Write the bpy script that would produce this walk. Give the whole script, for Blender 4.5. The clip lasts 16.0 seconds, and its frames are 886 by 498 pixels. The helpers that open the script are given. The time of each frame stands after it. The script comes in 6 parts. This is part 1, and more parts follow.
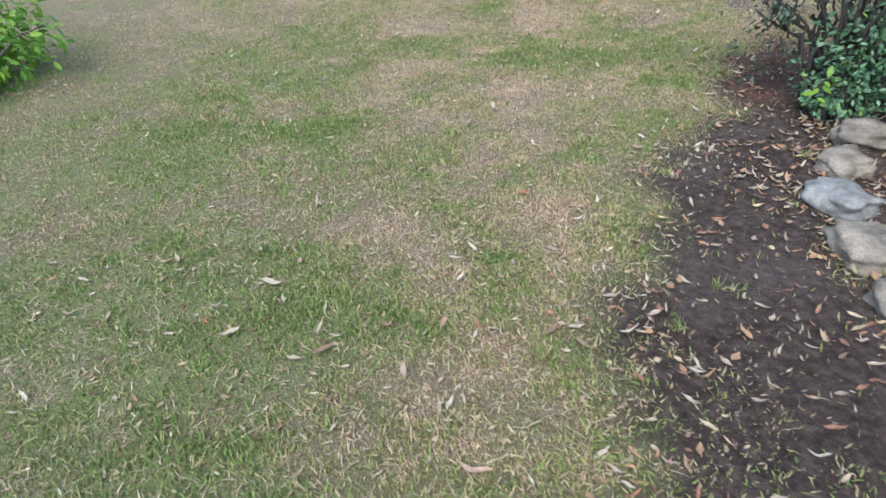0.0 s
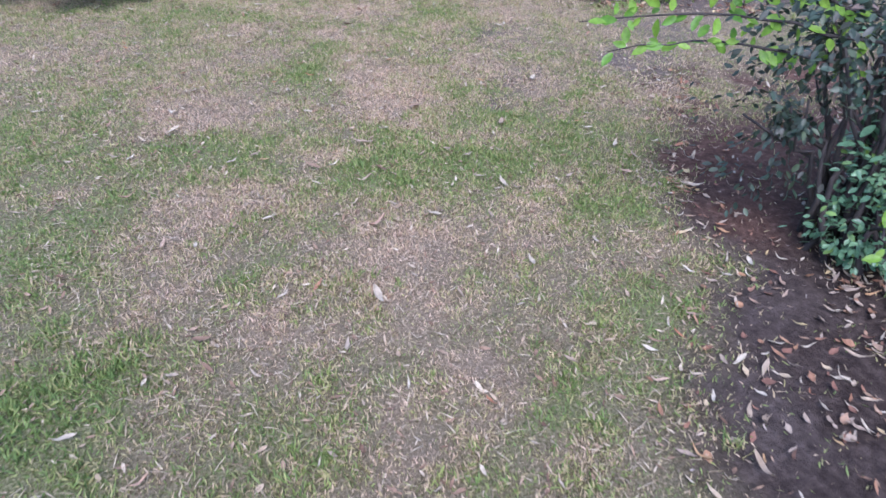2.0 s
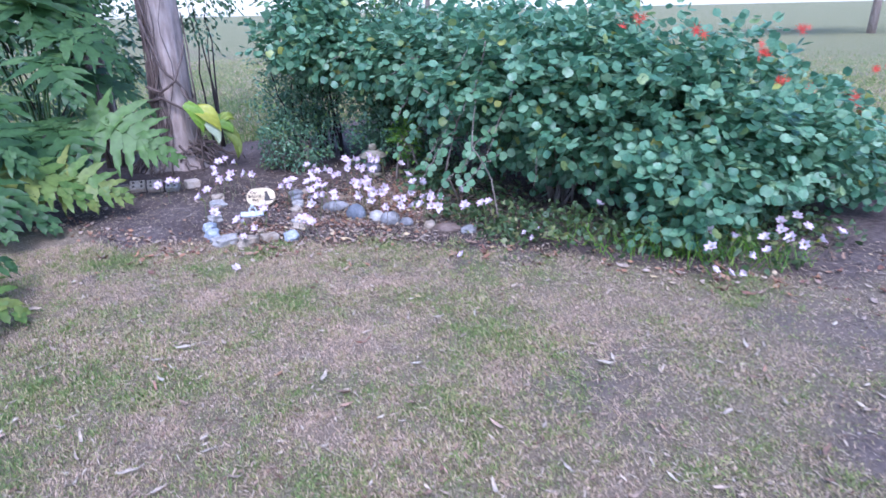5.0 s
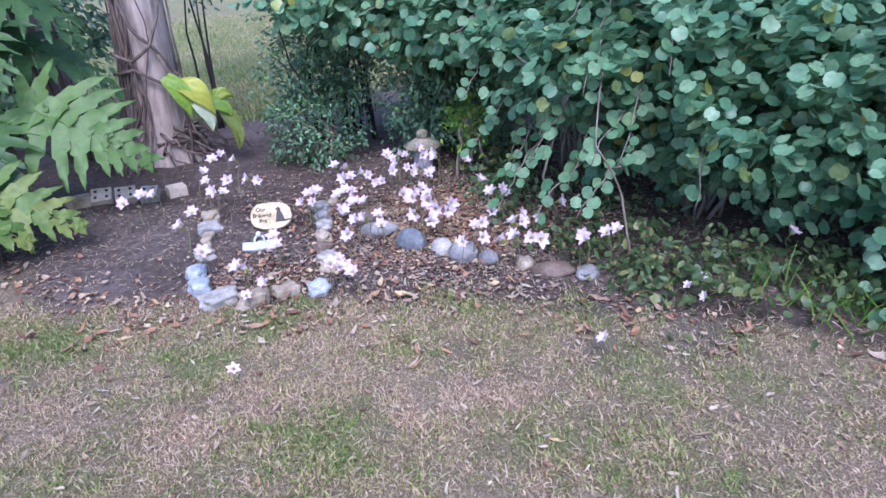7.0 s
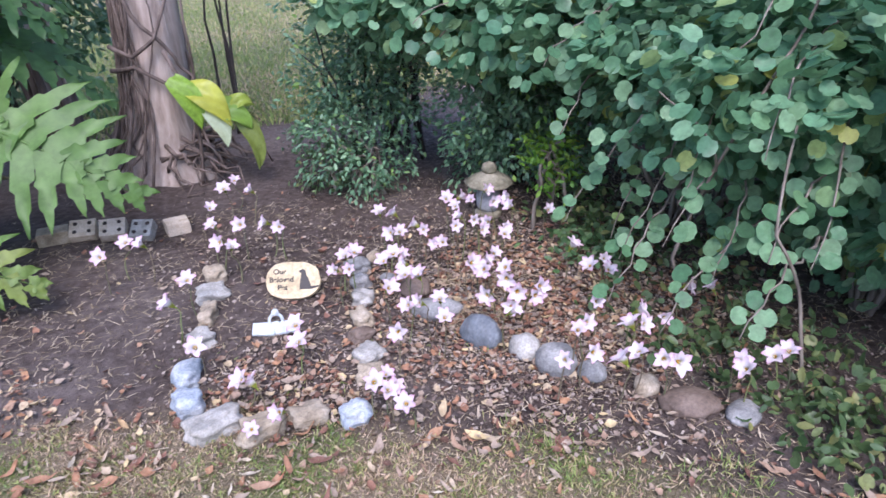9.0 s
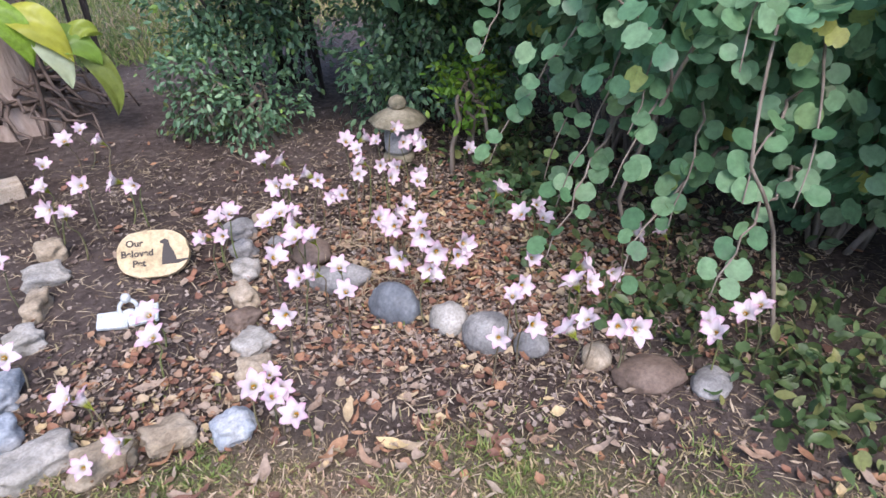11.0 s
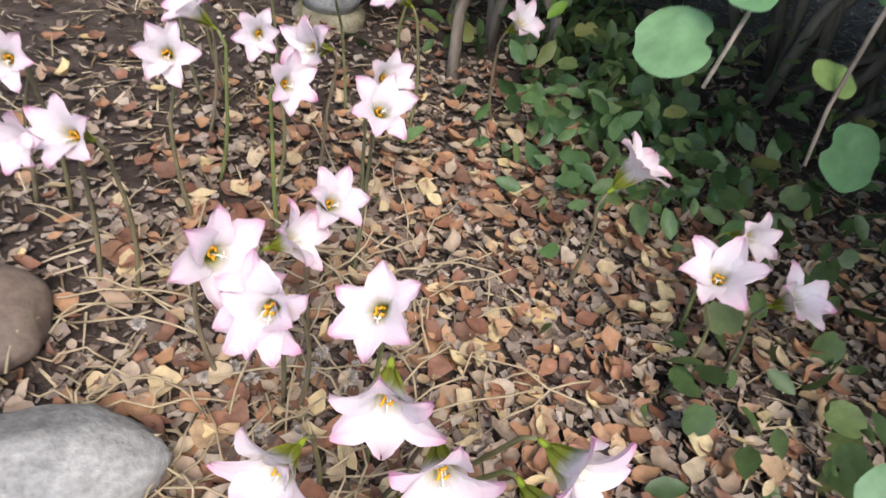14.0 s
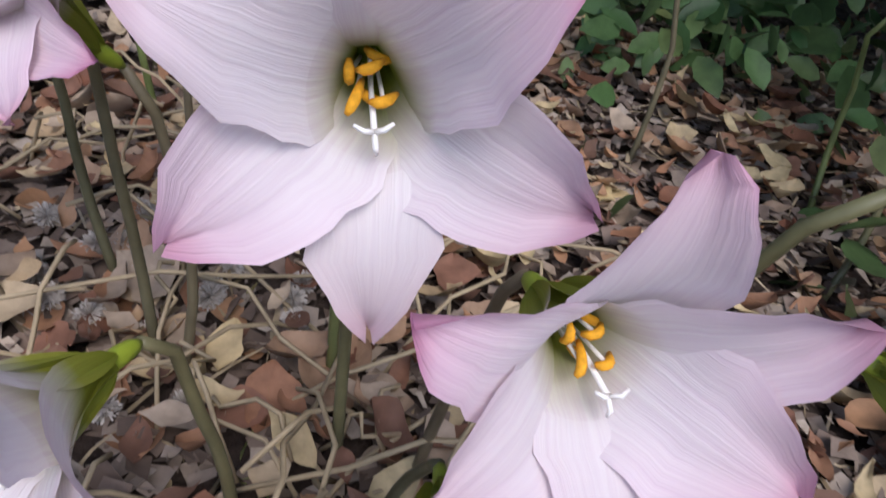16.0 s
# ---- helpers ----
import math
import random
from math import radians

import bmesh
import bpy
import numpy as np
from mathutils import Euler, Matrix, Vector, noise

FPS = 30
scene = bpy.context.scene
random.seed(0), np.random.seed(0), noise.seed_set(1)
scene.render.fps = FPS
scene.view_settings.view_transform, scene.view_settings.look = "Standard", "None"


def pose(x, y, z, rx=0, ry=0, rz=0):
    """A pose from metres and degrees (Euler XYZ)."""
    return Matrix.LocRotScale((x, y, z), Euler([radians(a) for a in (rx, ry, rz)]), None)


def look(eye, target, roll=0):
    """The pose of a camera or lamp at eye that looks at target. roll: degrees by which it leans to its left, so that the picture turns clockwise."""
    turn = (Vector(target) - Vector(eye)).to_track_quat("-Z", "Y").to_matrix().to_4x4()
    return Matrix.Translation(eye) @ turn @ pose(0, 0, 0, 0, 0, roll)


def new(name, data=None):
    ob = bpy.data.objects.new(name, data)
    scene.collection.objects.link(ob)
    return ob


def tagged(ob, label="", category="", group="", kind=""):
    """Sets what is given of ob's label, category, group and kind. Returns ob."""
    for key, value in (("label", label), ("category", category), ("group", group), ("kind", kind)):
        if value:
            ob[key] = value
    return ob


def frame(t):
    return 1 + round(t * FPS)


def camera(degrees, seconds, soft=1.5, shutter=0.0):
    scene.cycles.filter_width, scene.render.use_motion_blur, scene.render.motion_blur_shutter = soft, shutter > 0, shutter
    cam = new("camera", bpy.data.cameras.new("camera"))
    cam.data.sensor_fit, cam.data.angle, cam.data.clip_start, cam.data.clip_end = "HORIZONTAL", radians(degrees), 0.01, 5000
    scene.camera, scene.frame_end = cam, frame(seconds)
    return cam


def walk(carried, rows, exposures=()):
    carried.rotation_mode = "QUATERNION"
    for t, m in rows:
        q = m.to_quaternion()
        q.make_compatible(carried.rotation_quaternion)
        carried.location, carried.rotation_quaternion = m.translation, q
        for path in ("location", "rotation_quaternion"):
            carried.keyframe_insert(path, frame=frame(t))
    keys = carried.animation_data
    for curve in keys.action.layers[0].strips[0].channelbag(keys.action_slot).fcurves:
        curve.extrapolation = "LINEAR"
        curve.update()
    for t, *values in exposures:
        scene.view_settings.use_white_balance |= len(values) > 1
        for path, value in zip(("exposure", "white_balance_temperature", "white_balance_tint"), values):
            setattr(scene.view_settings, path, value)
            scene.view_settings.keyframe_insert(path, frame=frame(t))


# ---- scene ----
cam = camera(70.5, 16.0, shutter=0.2)
PATH = [
    (0, (-0.261, -0.453, 1.469), (-0.297, 1.193, 0.334), -3.8),
    (0.5, (-0.394, 0.006, 1.445), (-0.34, 1.616, 0.258), -4.4),
    (1, (-0.397, 0.492, 1.396), (0.101, 2.069, 0.271), -1.3),
    (1.5, (-0.372, 0.985, 1.401), (0.194, 2.573, 0.325), -2.3),
    (2, (-0.387, 1.457, 1.407), (0.202, 2.989, 0.265), 1.5),
    (2.5, (-0.315, 1.937, 1.389), (0.329, 3.426, 0.219), 2.4),
    (3, (-0.256, 2.392, 1.387), (0.381, 3.849, 0.175), -1.9),
    (3.5, (-0.208, 2.869, 1.43), (0.505, 4.278, 0.202), -2.6),
    (4, (-0.091, 3.338, 1.488), (0.812, 4.709, 0.345), -0.5),
    (4.5, (-0.04, 3.784, 1.53), (0.824, 5.362, 0.657), 0.7),
    (5, (0.027, 4.172, 1.58), (0.859, 5.846, 0.867), -1.4),
    (5.2, (0.079, 4.368, 1.593), (0.762, 6.107, 0.88), -4.2),
    (7.3, (0.405, 6.155, 1.454), (1.169, 7.763, 0.542), -2.2),
    (7.5, (0.413, 6.323, 1.45), (1.124, 7.923, 0.483), -1.2),
    (8, (0.517, 6.641, 1.44), (1.203, 8.237, 0.448), 1.0),
    (8.5, (0.589, 6.846, 1.473), (1.097, 8.531, 0.523), -0.9),
    (9, (0.616, 6.962, 1.486), (1.309, 8.615, 0.597), -0.7),
    (9.5, (0.628, 7.001, 1.468), (1.442, 8.594, 0.574), 0.1),
    (9.7, (0.623, 7.012, 1.462), (1.476, 8.575, 0.551), -0.0),
    (11.8, (1.076, 7.776, 1.203), (1.935, 9.182, 0.069), 0.8),
    (12, (1.119, 7.902, 1.219), (2.03, 9.264, 0.071), 2.8),
    (12.5, (1.279, 8.15, 1.154), (2.24, 9.442, -0.033), 1.7),
    (13, (1.41, 8.376, 1.053), (2.375, 9.678, -0.119), 3.5),
    (13.5, (1.484, 8.613, 0.85), (2.455, 9.802, -0.431), 7.3),
    (14, (1.558, 8.714, 0.625), (2.54, 9.856, -0.69), 12.5),
    (14.5, (1.604, 8.766, 0.437), (2.604, 9.909, -0.863), 10.5),
    (15, (1.638, 8.812, 0.334), (2.709, 9.872, -0.981), 11.6),
    (15.5, (1.645, 8.831, 0.302), (2.733, 9.736, -1.111), 13.7),
    (16, (1.652, 8.83, 0.288), (2.777, 9.985, -0.896), 8.6),
]
walk(cam, [(t, look(eye, target, roll)) for t, eye, target, roll in PATH],
     [(0.0, 1.2, 6150, 6), (2.0, 1.23, 5500, 22), (3.5, 1.28, 5650, 24), (5.0, 1.35, 5050, 28), (7.5, 1.3, 5550, 26), (8.5, 1.27, 5900, 24), (9.5, 1.42, 5800, 24), (12.0, 1.14, 6750, 16), (13.0, 1.34, 6800, 11), (14.0, 1.38, 6900, 12), (15.0, 0.88, 6350, 16), (16.0, 0.68, 6350, 15)])

# ---- light ----
world = bpy.data.worlds.new("sky")
scene.world = world
world.use_nodes = True
wn, wl = world.node_tree.nodes, world.node_tree.links
sky = wn.new("ShaderNodeTexSky")
sky.sky_type = "NISHITA"
sky.sun_disc = False
sky.sun_elevation = radians(54)
sky.sun_rotation = radians(200)
sky.dust_density = 1.0
wl.new(sky.outputs[0], wn["Background"].inputs[0])
wn["Background"].inputs[1].default_value = 0.15
sun = new("sun", bpy.data.lights.new("sun", "SUN"))
sun.data.energy, sun.data.angle, sun.data.color = 1.6, radians(30), (1.0, 0.97, 0.93)
sun.matrix_world = look((-2.5, -6, 9), (0, 0, 0))


# ---- materials ----
def nodes_of(name):
    m = bpy.data.materials.new(name)
    m.use_nodes = True
    return m, m.node_tree.nodes, m.node_tree.links


def ramp(n, stops):
    r = n.new("ShaderNodeValToRGB")
    e = r.color_ramp.elements
    while len(e) < len(stops):
        e.new(0.5)
    for k, (p, c) in enumerate(stops):
        e[k].position, e[k].color = p, (*c, 1)
    return r


def noise_node(n, l, scale, detail=4.0, coords=None, rough=0.6):
    t = n.new("ShaderNodeTexNoise")
    t.inputs["Scale"].default_value, t.inputs["Detail"].default_value = scale, detail
    t.inputs["Roughness"].default_value = rough
    if coords:
        l.new(coords, t.inputs["Vector"])
    return t


def mix_node(n, l, fac, a, b, blend="MIX"):
    x = n.new("ShaderNodeMix")
    x.data_type, x.blend_type = "RGBA", blend
    for val, k in ((fac, 0), (a, 6), (b, 7)):
        if isinstance(val, (int, float)):
            x.inputs[k].default_value = val
        elif isinstance(val, tuple):
            x.inputs[k].default_value = (*val, 1)
        else:
            l.new(val, x.inputs[k])
    return x.outputs[2]


def add_bump(n, l, height, strength, distance, bsdf):
    b = n.new("ShaderNodeBump")
    b.inputs["Strength"].default_value, b.inputs["Distance"].default_value = strength, distance
    l.new(height, b.inputs["Height"])
    l.new(b.outputs[0], bsdf.inputs["Normal"])


def leafy(name, stops, rough=0.5, through_light=0.25, grain=60.0, per="island", patch=0.0, low=0.62):
    """Foliage and litter: colour drawn per leaf from stops, mottled, thin enough to let light through."""
    m, n, l = nodes_of(name)
    p = n["Principled BSDF"]
    geo = n.new("ShaderNodeNewGeometry")
    info = n.new("ShaderNodeObjectInfo")
    rnd = geo.outputs["Random Per Island"] if per == "island" else info.outputs["Random"]
    if patch:
        dry = n.new("ShaderNodeAttribute")
        dry.attribute_name = "dry"
        ma = n.new("ShaderNodeMath"); ma.operation = "MULTIPLY_ADD"
        l.new(rnd, ma.inputs[0]); ma.inputs[1].default_value = patch
        l.new(dry.outputs["Fac"], ma.inputs[2])
        mb = n.new("ShaderNodeMath"); mb.operation = "SUBTRACT"
        l.new(ma.outputs[0], mb.inputs[0]); mb.inputs[1].default_value = patch * 0.5
        rnd = mb.outputs[0]
    r = ramp(n, stops)
    l.new(rnd, r.inputs[0])
    fine = noise_node(n, l, grain, 5.0, geo.outputs["Position"])
    shade = ramp(n, [(0.3, (low, low, low)), (0.7, (1.2, 1.2, 1.2))])
    l.new(fine.outputs[0], shade.inputs[0])
    col = mix_node(n, l, 0.8, r.outputs[0], shade.outputs[0], "MULTIPLY")
    l.new(col, p.inputs["Base Color"])
    p.inputs["Roughness"].default_value = rough
    p.inputs["Specular IOR Level"].default_value = 0.4
    add_bump(n, l, fine.outputs[0], 0.3, 0.002, p)
    if through_light:
        tr = n.new("ShaderNodeBsdfTranslucent")
        l.new(col, tr.inputs[0])
        mx = n.new("ShaderNodeMixShader")
        mx.inputs[0].default_value = through_light
        l.new(p.outputs[0], mx.inputs[1]); l.new(tr.outputs[0], mx.inputs[2])
        l.new(mx.outputs[0], n["Material Output"].inputs[0])
    return m


def rocky(name, a, b, c, scale=14.0, rough=0.85, bump=0.6):
    m, n, l = nodes_of(name)
    p = n["Principled BSDF"]
    tc, info = n.new("ShaderNodeTexCoord"), n.new("ShaderNodeObjectInfo")
    add = n.new("ShaderNodeVectorMath")
    l.new(tc.outputs["Object"], add.inputs[0]); l.new(info.outputs["Random"], add.inputs[1])
    t1 = noise_node(n, l, scale, 6.0, add.outputs[0])
    t2 = noise_node(n, l, scale * 9, 4.0, add.outputs[0])
    r = ramp(n, [(0.32, a), (0.5, b), (0.68, c)])
    l.new(t1.outputs[0], r.inputs[0])
    sp = ramp(n, [(0.3, (0.55, 0.55, 0.55)), (0.65, (1.15, 1.15, 1.15))])
    l.new(t2.outputs[0], sp.inputs[0])
    l.new(mix_node(n, l, 0.7, r.outputs[0], sp.outputs[0], "MULTIPLY"), p.inputs["Base Color"])
    p.inputs["Roughness"].default_value = rough
    add_bump(n, l, t2.outputs[0], bump, 0.004, p)
    return m


def barky(name, a, b, c):
    m, n, l = nodes_of(name)
    p = n["Principled BSDF"]
    tc = n.new("ShaderNodeTexCoord")
    mp = n.new("ShaderNodeMapping")
    mp.inputs["Scale"].default_value = (9, 9, 1.6)
    l.new(tc.outputs["Object"], mp.inputs[0])
    t1 = noise_node(n, l, 2.2, 8.0, mp.outputs[0])
    t2 = noise_node(n, l, 3.0, 3.0, tc.outputs["Object"])
    r = ramp(n, [(0.3, a), (0.5, b), (0.72, c)])
    l.new(t1.outputs[0], r.inputs[0])
    sp = ramp(n, [(0.3, (0.6, 0.58, 0.56)), (0.7, (1.1, 1.1, 1.1))])
    l.new(t2.outputs[0], sp.inputs[0])
    l.new(mix_node(n, l, 0.7, r.outputs[0], sp.outputs[0], "MULTIPLY"), p.inputs["Base Color"])
    p.inputs["Roughness"].default_value = 0.9
    add_bump(n, l, t1.outputs[0], 0.8, 0.02, p)
    return m


def plain(name, col, rough=0.6, grain=0.25, scale=90.0):
    m, n, l = nodes_of(name)
    p = n["Principled BSDF"]
    tc = n.new("ShaderNodeTexCoord")
    t = noise_node(n, l, scale, 4.0, tc.outputs["Object"])
    r = ramp(n, [(0.3, tuple(v * (1 - grain) for v in col)), (0.7, tuple(min(1, v * (1 + grain * 0.5)) for v in col))])
    l.new(t.outputs[0], r.inputs[0])
    l.new(r.outputs[0], p.inputs["Base Color"])
    p.inputs["Roughness"].default_value = rough
    add_bump(n, l, t.outputs[0], 0.2, 0.001, p)
    return m


def petal_material():
    """White petals: olive in the tube, white blades, pink towards the tips and in the veins."""
    m, n, l = nodes_of("lily_petal")
    p = n["Principled BSDF"]
    uv = n.new("ShaderNodeUVMap")
    sep = n.new("ShaderNodeSeparateXYZ")
    l.new(uv.outputs[0], sep.inputs[0])
    info = n.new("ShaderNodeObjectInfo")
    base = ramp(n, [(0.0, (0.2, 0.24, 0.02)), (0.2, (0.33, 0.36, 0.05)), (0.34, (0.64, 0.62, 0.5)), (0.48, (0.82, 0.765, 0.77)),
                    (0.7, (0.82, 0.69, 0.735)), (0.9, (0.78, 0.54, 0.635)), (1.0, (0.66, 0.28, 0.43))])
    l.new(sep.outputs[1], base.inputs[0])
    mp = n.new("ShaderNodeMapping")
    mp.inputs["Scale"].default_value = (22, 1.4, 1)
    l.new(uv.outputs[0], mp.inputs[0])
    vein = noise_node(n, l, 1.0, 3.0, mp.outputs[0])
    vr = ramp(n, [(0.35, (0.9, 0.83, 0.89)), (0.6, (1.0, 1.0, 1.0))])
    l.new(vein.outputs[0], vr.inputs[0])
    col = mix_node(n, l, 0.8, base.outputs[0], vr.outputs[0], "MULTIPLY")
    pale = n.new("ShaderNodeMath"); pale.operation = "MULTIPLY"
    l.new(info.outputs["Random"], pale.inputs[0]); pale.inputs[1].default_value = 0.5
    tip = n.new("ShaderNodeMath"); tip.operation = "GREATER_THAN"
    l.new(sep.outputs[1], tip.inputs[0]); tip.inputs[1].default_value = 0.45
    both = n.new("ShaderNodeMath"); both.operation = "MULTIPLY"
    l.new(pale.outputs[0], both.inputs[0]); l.new(tip.outputs[0], both.inputs[1])
    col = mix_node(n, l, both.outputs[0], col, (0.83, 0.785, 0.775))
    l.new(col, p.inputs["Base Color"])
    p.inputs["Roughness"].default_value = 0.55
    add_bump(n, l, vein.outputs[0], 0.35, 0.0012, p)
    tr = n.new("ShaderNodeBsdfTranslucent")
    l.new(col, tr.inputs[0])
    mx = n.new("ShaderNodeMixShader")
    mx.inputs[0].default_value = 0.35
    l.new(p.outputs[0], mx.inputs[1]); l.new(tr.outputs[0], mx.inputs[2])
    l.new(mx.outputs[0], n["Material Output"].inputs[0])
    return m


def ground_material():
    m, n, l = nodes_of("garden_ground")
    p = n["Principled BSDF"]
    at = n.new("ShaderNodeAttribute")
    at.attribute_name = "zone"
    sep = n.new("ShaderNodeSeparateColor")
    l.new(at.outputs["Color"], sep.inputs[0])
    geo = n.new("ShaderNodeNewGeometry")
    pos = geo.outputs["Position"]
    n1, n2, n3 = noise_node(n, l, 1.3, 3.0, pos), noise_node(n, l, 22.0, 8.0, pos, 0.7), noise_node(n, l, 110.0, 6.0, pos, 0.7)
    turf = ramp(n, [(0.1, (0.25, 0.3, 0.1)), (0.45, (0.27, 0.235, 0.125)), (0.85, (0.4, 0.3, 0.2))])
    l.new(at.outputs["Alpha"], turf.inputs[0])
    thatch = ramp(n, [(0.36, (0.035, 0.03, 0.02)), (0.5, (0.2, 0.16, 0.105)), (0.66, (0.5, 0.39, 0.29))])
    l.new(n3.outputs[0], thatch.inputs[0])
    lawn = mix_node(n, l, 0.6, turf.outputs[0], thatch.outputs[0])
    bare = ramp(n, [(0.3, (0.115, 0.09, 0.078)), (0.7, (0.235, 0.19, 0.168))])
    l.new(n2.outputs[0], bare.inputs[0])
    soil = ramp(n, [(0.3, (0.03, 0.021, 0.018)), (0.5, (0.078, 0.056, 0.047)), (0.72, (0.16, 0.12, 0.1))])
    l.new(n2.outputs[0], soil.inputs[0])
    red = ramp(n, [(0.3, (0.065, 0.036, 0.028)), (0.5, (0.145, 0.08, 0.058)), (0.72, (0.26, 0.16, 0.12))])
    l.new(n2.outputs[0], red.inputs[0])
    c = mix_node(n, l, sep.outputs[0], lawn, soil.outputs[0])
    c = mix_node(n, l, sep.outputs[2], c, bare.outputs[0])
    c = mix_node(n, l, sep.outputs[1], c, red.outputs[0])
    l.new(c, p.inputs["Base Color"])
    p.inputs["Roughness"].default_value = 0.95
    p.inputs["Specular IOR Level"].default_value = 0.08
    hsum = n.new("ShaderNodeMath"); hsum.operation = "ADD"
    l.new(n2.outputs[0], hsum.inputs[0]); l.new(n3.outputs[0], hsum.inputs[1])
    add_bump(n, l, hsum.outputs[0], 0.9, 0.02, p)
    return m


M_GROUND = ground_material()
M_PETAL = petal_material()
M_GRASS = leafy("grass_blades", [(0.0, (0.21, 0.3, 0.085)), (0.28, (0.36, 0.42, 0.13)), (0.46, (0.52, 0.46, 0.21)), (0.64, (0.62, 0.48, 0.29)), (1.0, (0.76, 0.56, 0.4))], 0.6, 0.3, 70.0, patch=0.85, low=0.45)
M_LITTER = leafy("dry_litter", [(0.0, (0.14, 0.075, 0.05)), (0.2, (0.27, 0.13, 0.085)), (0.42, (0.41, 0.22, 0.115)), (0.6, (0.35, 0.26, 0.19)), (0.82, (0.45, 0.35, 0.26)), (1.0, (0.62, 0.47, 0.24))], 0.7, 0.12, 70.0)
M_LITTER_ONE = leafy("dry_leaf", [(0.0, (0.15, 0.06, 0.035)), (0.25, (0.3, 0.14, 0.08)), (0.5, (0.4, 0.22, 0.12)), (0.75, (0.47, 0.35, 0.21)), (1.0, (0.6, 0.48, 0.27))], 0.7, 0.12, 90.0, per="object")
M_BITS = leafy("leaf_fragments", [(0.0, (0.16, 0.09, 0.055)), (0.4, (0.34, 0.22, 0.14)), (0.8, (0.48, 0.37, 0.25)), (1.0, (0.6, 0.5, 0.36))], 0.75, 0.1, 70.0)
M_GUM_ONE = leafy("large_gum_leaf", [(0.0, (0.22, 0.13, 0.08)), (0.35, (0.42, 0.32, 0.22)), (0.8, (0.52, 0.44, 0.32)), (1.0, (0.36, 0.15, 0.09))], 0.65, 0.1, 60.0, per="object")
M_CREEP = leafy("creeper_leaf", [(0.0, (0.048, 0.092, 0.032)), (0.5, (0.088, 0.144, 0.052)), (0.85, (0.136, 0.192, 0.072)), (1.0, (0.24, 0.24, 0.08))], 0.45, 0.25, 50.0)
M_CREEP_LIGHT = leafy("upright_creeper_leaf", [(0.0, (0.06, 0.13, 0.045)), (0.6, (0.11, 0.2, 0.07)), (1.0, (0.19, 0.27, 0.1))], 0.45, 0.25, 50.0)
# brighter copy of the frond green: light on the front frond put into its colour
M_FROND_LIT = leafy("frond_lit_in_colour", [(0.0, (0.105, 0.195, 0.045)), (1.0, (0.13, 0.225, 0.055))], 0.5, 0.28, 18.0, per="object")
M_GUM = leafy("gum_leaf", [(0.0, (0.3, 0.22, 0.15)), (0.4, (0.45, 0.37, 0.27)), (0.7, (0.55, 0.48, 0.36)), (0.85, (0.4, 0.17, 0.09)), (1.0, (0.52, 0.42, 0.2))], 0.65, 0.1, 60.0)
# hedge green lightened: skylight on the hedge top is put into the colour
M_ROUND = leafy("round_leaf", [(0.0, (0.08, 0.2, 0.105)), (0.5, (0.155, 0.315, 0.165)), (0.93, (0.26, 0.42, 0.235)), (0.985, (0.3, 0.41, 0.14)), (1.0, (0.42, 0.4, 0.08))], 0.36, 0.35, 45.0)
# same leaf for the hanging twigs, darkened to paint in the hollow's shade
M_ROUND_ONE = leafy("round_leaf_near", [(0.0, (0.07, 0.17, 0.075)), (0.6, (0.12, 0.245, 0.11)), (0.9, (0.17, 0.3, 0.145)), (1.0, (0.26, 0.36, 0.1))], 0.5, 0.25, 45.0, per="object")
M_DARK = leafy("dark_glossy_leaf", [(0.0, (0.075, 0.16, 0.085)), (0.6, (0.135, 0.25, 0.13)), (0.92, (0.2, 0.33, 0.17)), (1.0, (0.224, 0.358, 0.067))], 0.35, 0.15, 60.0)
M_DUSK = leafy("purple_green_leaf", [(0.0, (0.03, 0.045, 0.035)), (0.5, (0.05, 0.08, 0.05)), (0.85, (0.075, 0.075, 0.06)), (1.0, (0.1, 0.15, 0.07))], 0.45, 0.15, 60.0)
M_BRIGHT = leafy("bright_leaf", [(0.0, (0.1, 0.24, 0.03)), (0.5, (0.17, 0.34, 0.04)), (1.0, (0.28, 0.42, 0.06))], 0.45, 0.35, 50.0)
M_BRIGHT_ONE = leafy("bright_leaf_near", [(0.0, (0.12, 0.27, 0.03)), (1.0, (0.26, 0.42, 0.05))], 0.45, 0.35, 50.0, per="object")
# frond green darkened so that the clump's shaded depths are in the colour
M_FROND = leafy("frond_shaded_in_colour", [(0.0, (0.032, 0.08, 0.022)), (0.5, (0.055, 0.125, 0.035)), (1.0, (0.1, 0.185, 0.055))], 0.5, 0.28, 25.0, per="object")
M_FROND_OLD = leafy("yellowing_frond", [(0.0, (0.1, 0.19, 0.035)), (1.0, (0.23, 0.26, 0.055))], 0.5, 0.25, 25.0, per="object")
M_FROND_DEAD = leafy("withered_frond", [(0.0, (0.27, 0.19, 0.13)), (1.0, (0.36, 0.27, 0.2))], 0.8, 0.1, 25.0, per="object")
M_VINE = leafy("variegated_leaf", [(0.0, (0.2, 0.34, 0.06)), (1.0, (0.5, 0.5, 0.07))], 0.4, 0.3, 9.0, per="object")
M_VINE_PALE = leafy("pale_vine_leaf", [(0.0, (0.42, 0.5, 0.3)), (1.0, (0.55, 0.6, 0.4))], 0.4, 0.3, 9.0, per="object")
M_STRAW = leafy("dry_straw", [(0.0, (0.15, 0.105, 0.06)), (0.5, (0.4, 0.31, 0.19)), (1.0, (0.64, 0.52, 0.36))], 0.8, 0.1, 50.0)
M_RED = leafy("red_bloom", [(0.0, (0.55, 0.03, 0.02)), (1.0, (0.75, 0.08, 0.04))], 0.5, 0.3, 30.0)
